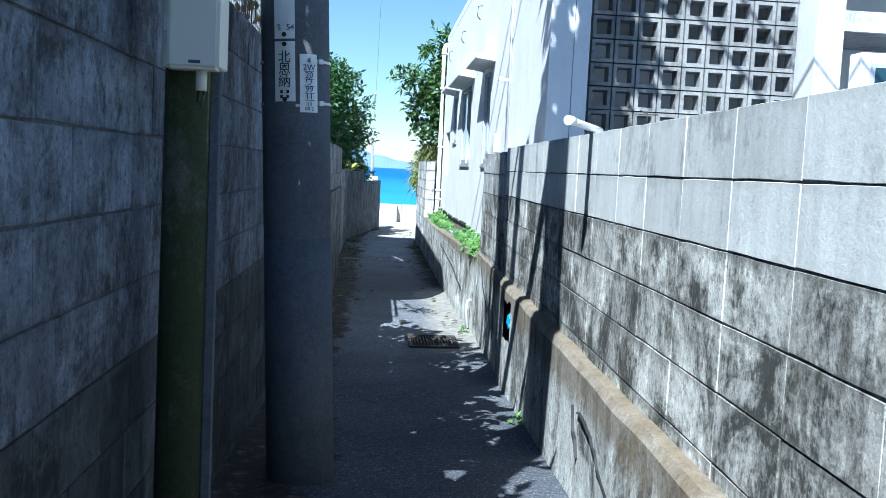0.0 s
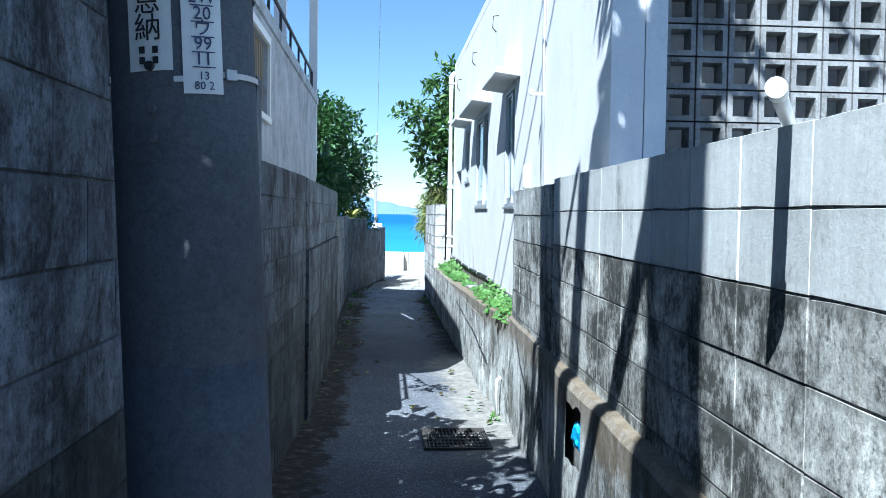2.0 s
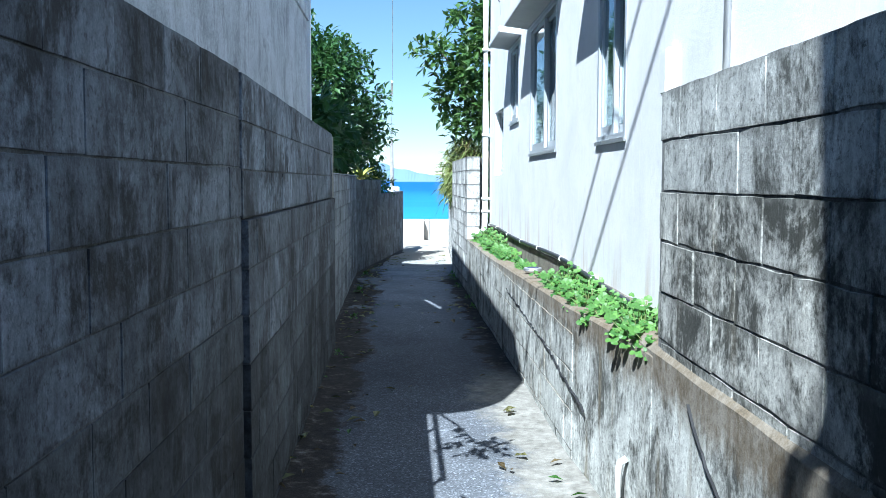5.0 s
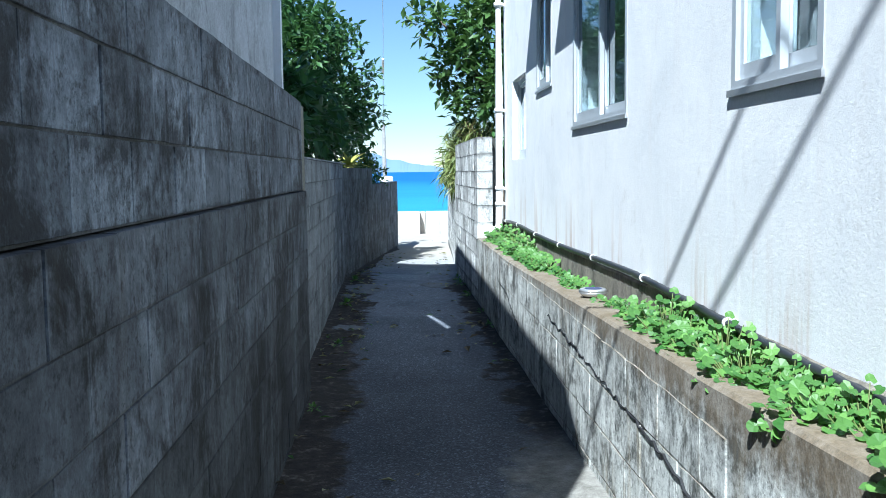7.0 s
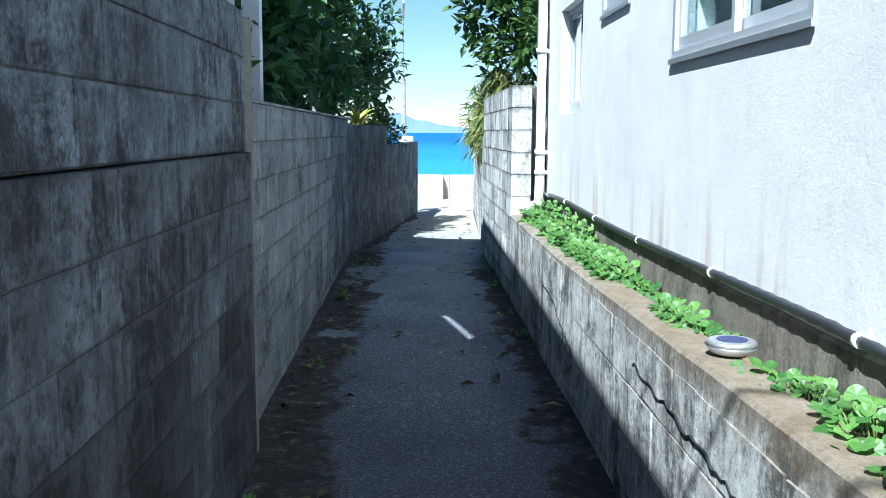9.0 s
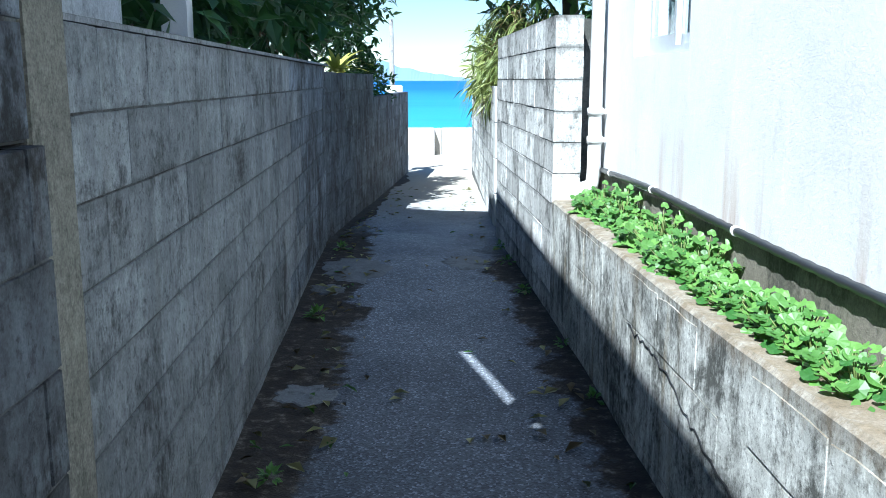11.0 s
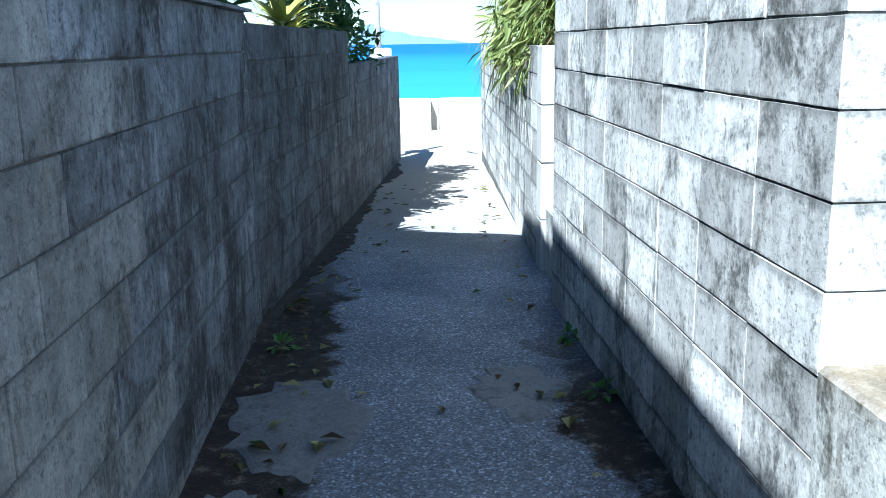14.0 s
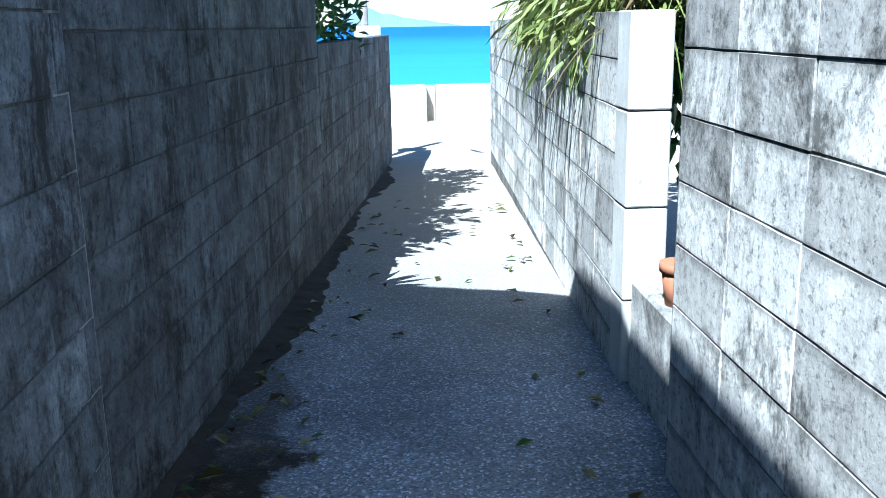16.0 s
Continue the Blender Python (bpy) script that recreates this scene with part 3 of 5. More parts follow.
# ---- sea, sea wall, island ----
def sea_material():
    m, t, b = mat_new("sea_water", 0.5)
    b.inputs["Specular IOR Level"].default_value = 0.15
    p = position(t)
    s = t.nodes.new("ShaderNodeSeparateXYZ")
    t.links.new(p, s.inputs[0])
    r = t.nodes.new("ShaderNodeMapRange")
    r.inputs[1].default_value, r.inputs[2].default_value = 40.0, 420.0
    t.links.new(s.outputs["Y"], r.inputs[0])
    band = ntex(t, position(t, (0.01, 0.05, 1)), 1.0, 4, 0.6)
    c = mix(t, r.outputs[0], (0.05, 0.27, 0.42), (0.012, 0.1, 0.32))
    c = mix(t, ramp(t, band, (0.45, 0.0), (0.65, 0.55)), c, (0.02, 0.15, 0.38))
    t.links.new(c, b.inputs["Base Color"])
    relief(t, b, ntex(t, position(t, (1, 2.5, 1)), 0.7, 5, 0.6), 0.25, 0.2)
    return m


bm = bmesh.new()
vs = [bm.verts.new(p) for p in ((-4500, 33.9, -2.6), (4500, 33.9, -2.6), (4500, 4600, -2.6), (-4500, 4600, -2.6))]
bm.faces.new(vs)
structure("water", bm, sea_material(), "turquoise to deep blue calm sea", "sea")
SY = 33.0
bm = bmesh.new()
box(bm, -60, 0.77, SY, SY + 0.4, -3, 0.26)
box(bm, 0.94, 60, SY, SY + 0.4, -3, 0.26)
box(bm, 0.773, 0.937, SY + 0.3, SY + 0.4, -3, 0.25)
soften(bm, 0.02)
structure("sea_wall", bm, M_SEAWALL, "low sunlit concrete sea wall with a joint", "wall")


def island():
    m = plain("hazy_hill", (0.13, 0.2, 0.29), 1.0, vary=0.05, scale=0.01, bump=0)
    bm = bmesh.new()
    prof = []
    for i in range(60):
        x = -420 + i * 14
        h = 85 * math.exp(-((x + 130) / 95) ** 2) + 45 * math.exp(-((x - 20) / 110) ** 2) + 22 * math.exp(-((x - 190) / 120) ** 2) + 6 * noise.noise((x * 0.02, 0, 0))
        prof.append((x, max(h - 4, -3)))
    lo = [bm.verts.new((x, 4200, -4)) for x, _ in prof]
    hi = [bm.verts.new((x, 4260, z)) for x, z in prof]
    bk = [bm.verts.new((x, 4500, -4)) for x, _ in prof]
    for i in range(59):
        bm.faces.new((lo[i], lo[i + 1], hi[i + 1], hi[i]))
        bm.faces.new((hi[i], hi[i + 1], bk[i + 1], bk[i]))
    return structure("backdrop", bm, m, "hazy blue island on the horizon", "island")


island()

# ---- more materials ----
M_BARK = plain("bark", (0.16, 0.13, 0.1), 0.95, vary=0.35, scale=40, bump=0.6)
M_POLE = concrete("pole_concrete", (0.125, 0.136, 0.155), (0.078, 0.085, 0.098), stain=0.45, streak=0.3, tint=0.0)
M_TIMBER = concrete("mossy_timber", (0.13, 0.13, 0.1), (0.07, 0.075, 0.05), moss=(0.03, 0.045, 0.012), stain=0.9, streak=0.9, tint=0.0)
M_BOX = plain("cream_plastic", (0.56, 0.55, 0.47), 0.45, vary=0.05)
M_PLATE = plain("white_plate", (0.72, 0.72, 0.7), 0.4, vary=0.12, scale=30)
M_INK = plain("black_paint", (0.02, 0.02, 0.022), 0.5, vary=0.2, bump=0)
M_NAVY = plain("blue_ink", (0.03, 0.04, 0.11), 0.5, vary=0.2, bump=0)
M_STEEL = plain("galvanised_steel", (0.5, 0.5, 0.5), 0.45, 0.7, 0.15)
M_RUST = plain("rusted_iron", (0.07, 0.063, 0.058), 0.85, 0.4, 0.4)
M_HOSE = plain("black_hose", (0.025, 0.027, 0.03), 0.4, vary=0.2)
M_SOIL = plain("dry_soil", (0.16, 0.12, 0.075), 0.98, vary=0.4, scale=30, bump=0.8)
M_DIRT = plain("wet_dirt", (0.035, 0.03, 0.024), 0.95, vary=0.45, scale=25, bump=0.8)
M_PATCH = concrete("road_patch", (0.26, 0.275, 0.29), (0.17, 0.18, 0.19), stain=0.7, streak=0.5, tint=0.3)
M_BLUE = plain("blue_plastic_bag", (0.05, 0.35, 0.62), 0.35, vary=0.3, scale=30)
M_FRAME = plain("dull_aluminium", (0.47, 0.5, 0.53), 0.4, 0.3, 0.05, bump=0)
M_CURTAIN = plain("grey_curtain", (0.33, 0.33, 0.34), 0.9, vary=0.15, scale=9)


def glass_material():
    m, t, b = mat_new("window_glass", 0.03)
    b.inputs["Base Color"].default_value = (0.55, 0.68, 0.72, 1)
    b.inputs["Transmission Weight"].default_value = 1.0
    b.inputs["IOR"].default_value = 1.45
    return m


M_GLASS = glass_material()


def leaf_material(name, deep, bright, spread=1.0):
    m, t, b = mat_new(name, 0.45)
    g = t.nodes.new("ShaderNodeNewGeometry")
    n = ntex(t, position(t), 1.8, 3, 0.6)
    c = ramp(t, mix(t, 0.45, g.outputs["Random Per Island"], n), (0.2, deep), (0.8, bright))
    t.links.new(c, b.inputs["Base Color"])
    b.inputs["Subsurface Weight"].default_value = 0.0
    tr = t.nodes.new("ShaderNodeBsdfTranslucent")
    t.links.new(mix(t, 0.5, c, (bright[0] * 1.6, bright[1] * 1.5, bright[2])), tr.inputs["Color"])
    ms = t.nodes.new("ShaderNodeMixShader")
    ms.inputs[0].default_value = 0.28
    out = t.nodes["Material Output"]
    t.links.new(b.outputs[0], ms.inputs[1])
    t.links.new(tr.outputs[0], ms.inputs[2])
    t.links.new(ms.outputs[0], out.inputs["Surface"])
    return m


M_LEAF = leaf_material("garden_leaf", (0.018, 0.055, 0.02), (0.07, 0.16, 0.045))
M_LEAF_R = leaf_material("glossy_leaf", (0.02, 0.055, 0.015), (0.1, 0.19, 0.05))
M_WEED = leaf_material("weed_leaf", (0.035, 0.115, 0.022), (0.15, 0.3, 0.065))
M_BLADE = leaf_material("blade_leaf", (0.09, 0.14, 0.035), (0.3, 0.34, 0.12))
M_DRY = leaf_material("dry_leaf", (0.1, 0.075, 0.04), (0.24, 0.19, 0.1))
M_YELLOW = leaf_material("yellow_leaf", (0.3, 0.36, 0.07), (0.6, 0.58, 0.16))
M_FALLEN = leaf_material("fallen_leaf", (0.2, 0.2, 0.09), (0.46, 0.46, 0.24))


def frame_at(p, d, up=Vector((0, 0, 1))):
    d = d.normalized()
    side = d.cross(up)
    side = side.normalized() if side.length > 1e-4 else Vector((1, 0, 0))
    return side, side.cross(d).normalized()


def leaf(bm, p, d, size, width=0.42, fold=0.18, roll=0.0):
    """A pointed leaf folded along its rib, from its stalk p along d."""
    d = d.normalized()
    side, nrm = frame_at(p, d)
    c, s = math.cos(roll), math.sin(roll)
    side, nrm = side * c + nrm * s, nrm * c - side * s
    w = size * width / 2
    a = bm.verts.new(p)
    m = bm.verts.new(p + d * size * 0.5 - nrm * size * 0.03)
    e = bm.verts.new(p + d * size - nrm * size * 0.12)
    l = bm.verts.new(p + d * size * 0.48 + side * w + nrm * w * fold)
    r = bm.verts.new(p + d * size * 0.48 - side * w + nrm * w * fold)
    for f in ((a, l, m), (l, e, m), (a, m, r), (m, e, r)):
        bm.faces.new(f)


def blade(bm, p, d, length, width, droop=0.6, n=4):
    """A long arching blade."""
    d = d.normalized()
    side, _ = frame_at(p, d)
    last = None
    for k in range(n + 1):
        t = k / n
        q = p + d * length * t - Vector((0, 0, 1)) * droop * length * t * t
        w = width * (1 - t ** 2) * 0.5 + 0.0008
        ring = (bm.verts.new(q - side * w), bm.verts.new(q + side * w))
        if last:
            bm.faces.new((last[0], last[1], ring[1], ring[0]))
        last = ring


def rand_dir(rnd, up=0.0):
    while True:
        v = Vector((rnd.uniform(-1, 1), rnd.uniform(-1, 1), rnd.uniform(-1, 1) + up))
        if 0.1 < v.length < 1.3:
            return v.normalized()


def crown_leaves(bm, clumps, count, size, rnd, hang=0.0, width=0.45):
    """Sprays of leaves on short twigs over the clumps (centre, radii)."""
    vol = [c[1][0] * c[1][1] * c[1][2] for c in clumps]
    for (cx, cy, cz), rad, in_vol in ((c[0], c[1], v) for c, v in zip(clumps, vol)):
        sprays = max(3, int(count * in_vol / sum(vol) / 9))
        for _ in range(sprays):
            d = rand_dir(rnd, 0.15)
            k = rnd.uniform(0.55, 1.08) * (0.8 + 0.4 * noise.noise((d.x * 2 + cx, d.y * 2 + cy, d.z * 2 + cz)))
            p = Vector((cx + d.x * rad[0] * k, cy + d.y * rad[1] * k, cz + d.z * rad[2] * k))
            ax = (d + rand_dir(rnd) * 0.7 - Vector((0, 0, hang))).normalized()
            for i in range(9):
                q = p + ax * size * (i * 0.22 - 0.6)
                ld = (ax * 0.6 + rand_dir(rnd) * 0.9 + Vector((0, 0, 0.1 - hang))).normalized()
                leaf(bm, q, ld, size * rnd.uniform(0.7, 1.2), width, roll=rnd.uniform(-0.8, 0.8))


def limbs(bm, base, r, tips, rnd):
    base = Vector(base)
    for tip in tips:
        tip = Vector(tip)
        mid = base.lerp(tip, 0.5) + Vector((rnd.uniform(-0.15, 0.15), rnd.uniform(-0.15, 0.15), rnd.uniform(0, 0.15)))
        path_tube(bm, [base, base.lerp(mid, 0.5), mid, mid.lerp(tip, 0.5) + Vector((0, 0, 0.04)), tip], (r * 0.38, r * 0.1), 6)


def tree(name, label, foot, fork, r, clumps, count, size, material, seed, hang=0.0, width=0.45):
    rnd = random.Random(seed)
    t = thing(name, label, "tree", foot)
    inv = Matrix.Translation(foot).inverted()
    bm = bmesh.new()
    f, k = Vector(foot), Vector(fork)
    path_tube(bm, [f - Vector((0, 0, 0.1)), f.lerp(k, 0.4) + Vector((0.04, 0.03, 0)), f.lerp(k, 0.75) - Vector((0.03, 0, 0)), k], (r, r * 0.62), 10)
    limbs(bm, k, r, [c[0] for c in clumps], rnd)
    bm.transform(inv)
    part("trunk", bm, M_BARK, t)
    bm = bmesh.new()
    crown_leaves(bm, clumps, count, size, rnd, hang, width)
    bm.transform(inv)
    part("crown", bm, material, t)
    return t


# ---- trees and shrubs on the left garden ----
tree("tree", "dense dark green garden tree behind the block wall", (-1.5, 21.0, 0.9), (-1.4, 21.0, 1.9), 0.12,
     [((-1.2, 20.6, 3.0), (0.75, 1.2, 0.8)), ((-0.9, 22.2, 2.4), (0.55, 1.2, 0.7)), ((-1.5, 21.2, 3.8), (0.6, 0.9, 0.55)), ((-2.1, 20.2, 3.2), (0.9, 1.2, 0.9)),
      ((-0.75, 23.2, 1.9), (0.42, 0.9, 0.65)), ((-1.9, 19.0, 2.5), (0.8, 1.2, 0.8)), ((-1.1, 22.0, 3.3), (0.5, 0.8, 0.6)), ((-0.5, 23.0, 2.5), (0.4, 0.8, 0.75)), ((-0.75, 22.2, 3.5), (0.35, 0.6, 0.45))], 10500, 0.15, M_LEAF, 11)
tree("tree", "shaded shrub with long dark leaves leaning over the wall", (-1.25, 17.6, 0.9), (-1.2, 17.7, 1.5), 0.07,
     [((-1.15, 17.4, 2.1), (0.5, 0.9, 0.55)), ((-1.0, 18.7, 1.95), (0.4, 0.7, 0.5)), ((-1.3, 16.0, 1.75), (0.55, 0.8, 0.45)), ((-1.4, 14.9, 1.6), (0.5, 0.7, 0.35))], 2600, 0.2, M_LEAF, 12, 0.25, 0.5)
tree("shrub", "small leafy shrub at the wall's end by the sea", (-0.55, 23.4, 0.5), (-0.5, 23.3, 1.0), 0.03,
     [((-0.36, 23.2, 1.4), (0.22, 0.5, 0.3)), ((-0.3, 23.9, 1.25), (0.18, 0.4, 0.2))], 420, 0.12, M_LEAF, 13)


def dead_fronds():
    t = thing("fern", "brown drooping dead fronds among the shrubs", "plant", (-0.95, 18.6, 1.4))
    rnd = random.Random(5)
    bm = bmesh.new()
    for i in range(90):
        a = rnd.uniform(0, 6.28)
        d = Vector((math.cos(a) * 0.5 + 0.1, math.sin(a), rnd.uniform(0.4, 1.1)))
        blade(bm, Vector((rnd.uniform(-0.1, 0.1), rnd.uniform(-0.3, 0.3), rnd.uniform(0.2, 0.8))), d, rnd.uniform(0.4, 0.75), 0.02, 0.9)
    part("fronds", bm, M_DRY, t)


dead_fronds()


def rosette(at, label, material, n, length, width, seed):
    t = thing("bromeliad", label, "plant", at)
    rnd = random.Random(seed)
    bm = bmesh.new()
    for i in range(n):
        a = i * 2.4 + rnd.uniform(-0.2, 0.2)
        up = 0.25 + 1.2 * (i / n)
        blade(bm, Vector((0, 0, 0)), Vector((math.cos(a), math.sin(a), up)), length * rnd.uniform(0.75, 1.1), width, 0.35, 5)
    part("leaves", bm, material, t)


rosette((-0.58, 20.0, 1.47), "bright yellow-green striped rosette plant on the wall", M_YELLOW, 30, 0.42, 0.055, 3)
rosette((-0.6, 20.7, 1.45), "yellow-green striped rosette plant on the wall", M_YELLOW, 18, 0.28, 0.045, 4)

# ---- tree and hanging grass on the right ----
tree("tree", "glossy leaved tree behind the sunlit block wall", (2.0, 20.6, 0.2), (1.75, 20.6, 2.2), 0.13,
     [((1.45, 20.4, 3.3), (0.65, 0.8, 0.6)), ((1.0, 20.6, 2.9), (0.5, 0.6, 0.45)), ((1.75, 20.8, 4.0), (0.65, 0.9, 0.6)), ((0.72, 20.4, 3.6), (0.42, 0.5, 0.28)),
      ((1.3, 20.8, 2.35), (0.4, 0.6, 0.4)), ((2.3, 20.4, 3.2), (0.7, 0.8, 0.9)), ((1.3, 20.9, 4.4), (0.4, 0.5, 0.35)), ((1.6, 19.9, 2.5), (0.5, 0.6, 0.6))], 6200, 0.17, M_LEAF_R, 21)


def hanging_grass():
    t = thing("screw_pine", "long green and straw blades hanging over the far wall", "plant", (1.15, 21.2, 1.2))
    rnd = random.Random(8)
    for k, (mat, count) in enumerate(((M_BLADE, 1100), (M_DRY, 420))):
        bm = bmesh.new()
        for i in range(count):
            p = Vector((rnd.uniform(-0.12, 0.3), rnd.uniform(-1.1, 1.5), rnd.uniform(0.0, 0.95)))
            p.x += 0.1 * p.z - 0.05 * abs(p.y)
            d = Vector((rnd.uniform(-0.75, 0.4), rnd.uniform(-0.7, 0.6), rnd.uniform(-0.2, 0.8)))
            blade(bm, p, d, rnd.uniform(0.22, 0.48), rnd.uniform(0.01, 0.022), rnd.uniform(0.6, 1.4), 5)
        part("foliage", bm, mat, t, "dry straw blades" if k else "green blades")
    bm = bmesh.new()
    crown_leaves(bm, [((0.02, -0.55, 0.3), (0.24, 0.5, 0.36)), ((0.0, 0.1, 0.42), (0.27, 0.6, 0.42)), ((0.08, 0.9, 0.4), (0.24, 0.6, 0.4))], 2600, 0.2, rnd, 0.55, 0.16)
    part("foliage", bm, M_BLADE, t, "drooping strap leaves")
    bm = bmesh.new()
    for i in range(5):
        path_tube(bm, [(0.1 + i * 0.05, -0.8 + i * 0.4, -0.9), (0.12, -0.8 + i * 0.4, -0.2), (0.05 + 0.03 * i, -0.75 + i * 0.42, 0.6)], (0.03, 0.018), 6)
    part("stems", bm, M_BARK, t)


hanging_grass()


def trunk_screen():
    """Dark stems and leaf litter behind the gate gap."""
    t = thing("shrub", "dark tangled stems behind the gate gap", "shrub", (1.5, 19.5, 0))
    rnd = random.Random(31)
    bm = bmesh.new()
    for i in range(26):
        x, y = rnd.uniform(0.05, 0.9), rnd.uniform(-0.35, 0.9)
        path_tube(bm, [(x, y, -0.05), (x + rnd.uniform(-0.1, 0.1), y + rnd.uniform(-0.1, 0.1), 0.9), (x + rnd.uniform(-0.2, 0.2), y + rnd.uniform(-0.2, 0.2), 1.9)], (0.022, 0.008), 5)
    part("stems", bm, M_BARK, t)
    bm = bmesh.new()
    crown_leaves(bm, [((0.5, 0.5, 1.5), (0.5, 0.6, 0.5)), ((0.35, 0.35, 0.8), (0.45, 0.4, 0.6)), ((0.1, 0.3, 1.3), (0.25, 0.3, 0.5)), ((-0.1, 1.2, 1.35), (0.26, 0.5, 0.6))], 4400, 0.15, rnd)
    part("leaves", bm, M_LEAF, t)


trunk_screen()

# ---- unseen trees and hedge by the start, added to shade the first stretch ----
tree("tree", "unseen tall leafy tree behind the tall block wall, casting shade", (-0.97, 0.47, 0.4), (-0.93, 0.47, 7.2), 0.23,
     # two high clumps hang over the lane to shade the house corner
     [((-3.1, -0.7, 8.2), (0.6, 0.7, 0.4)), ((-0.5, 2.25, 7.3), (0.26, 0.26, 0.32)), ((-0.1, 2.95, 7.4), (0.27, 0.27, 0.38))], 5200, 0.17, M_LEAF_R, 41)
tree("tree", "unseen low spreading tree behind the tall block wall, casting shade", (-1.35, 3.75, 0.4), (-1.15, 3.75, 2.7), 0.1,
     [((-0.74, 5.3, 3.25), (0.34, 0.9, 0.2)), ((-0.68, 4.2, 3.25), (0.36, 1.0, 0.22)), ((-0.74, 2.5, 3.3), (0.36, 1.0, 0.25)), ((-0.95, 1.2, 3.6), (0.4, 0.9, 0.3))], 3200, 0.17, M_LEAF_R, 42)
tree("shrub", "unseen dense hedge shrub added behind the tall block wall for shade", (-1.0, 2.2, 0.4), (-1.0, 2.2, 1.6), 0.05,
     [((-0.98, 1.9, 2.75), (0.3, 0.9, 0.5)), ((-0.98, 3.1, 2.6), (0.28, 0.6, 0.42)), ((-1.0, 0.7, 2.8), (0.3, 0.8, 0.5))], 3000, 0.13, M_LEAF, 43)
tree("tree", "unseen slim tree added behind the tall block wall for its shadow", (-0.98, 2.65, 0.4), (-0.9, 1.75, 7.2), 0.085,
     [((-1.9, 1.4, 7.8), (0.35, 0.4, 0.3))], 260, 0.16, M_LEAF_R, 45)


def twig_spray():
    t = thing("branch", "leafy twig hanging into view over the lane", "branch", (-0.75, 7.2, 3.1))
    rnd = random.Random(2)
    bm = bmesh.new()
    path_tube(bm, [(-0.35, 0.2, 0.9), (-0.1, 0.1, 0.55), (0.05, 0, 0.3), (0.16, 0, 0.15)], (0.012, 0.004), 5)
    part("twig", bm, M_BARK, t)
    bm = bmesh.new()
    crown_leaves(bm, [((0.08, 0, 0.3), (0.16, 0.15, 0.12))], 60, 0.1, rnd, 0.4)
    part("leaves", bm, M_LEAF_R, t)


twig_spray()


# ---- utility pole with its plates ----
def cyl_patch(bm, r, a0, a1, z0, z1, thick=0.003, n=8):
    """A plate bent round an upright axis; 0 degrees faces the start of the lane."""
    cols = []
    for i in range(n + 1):
        a = radians(a0 + (a1 - a0) * i / n)
        cols.append([bm.verts.new((q * math.sin(a), -q * math.cos(a), z)) for q in (r, r + thick) for z in (z0, z1)])
    for p, q in zip(cols, cols[1:]):
        for a, b in ((0, 1), (1, 3), (3, 2), (2, 0)):
            bm.faces.new((p[a], p[b], q[b], q[a]))
    bm.faces.new([cols[0][i] for i in (0, 2, 3, 1)])
    bm.faces.new([cols[-1][i] for i in (0, 1, 3, 2)])


def lettering(body, size, m, material, parent, name="lettering"):
    cu = bpy.data.curves.new(name, "FONT")
    cu.body, cu.size, cu.align_x, cu.align_y, cu.extrude, cu.resolution_u = body, size, "CENTER", "CENTER", 0.0004, 2
    tmp = bpy.data.objects.new(name, cu)
    scene.collection.objects.link(tmp)
    me = bpy.data.meshes.new_from_object(tmp.evaluated_get(bpy.context.evaluated_depsgraph_get()))
    bpy.data.objects.remove(tmp)
    me.materials.clear()
    me.materials.append(material)
    ob = new(name, me)
    ob.parent = parent
    ob.matrix_basis = m
    return ob


def on_pole(r, deg, z):
    return Matrix.Rotation(radians(deg), 4, "Z") @ Matrix.Translation((0, -r, z)) @ Matrix.Rotation(radians(90), 4, "X")


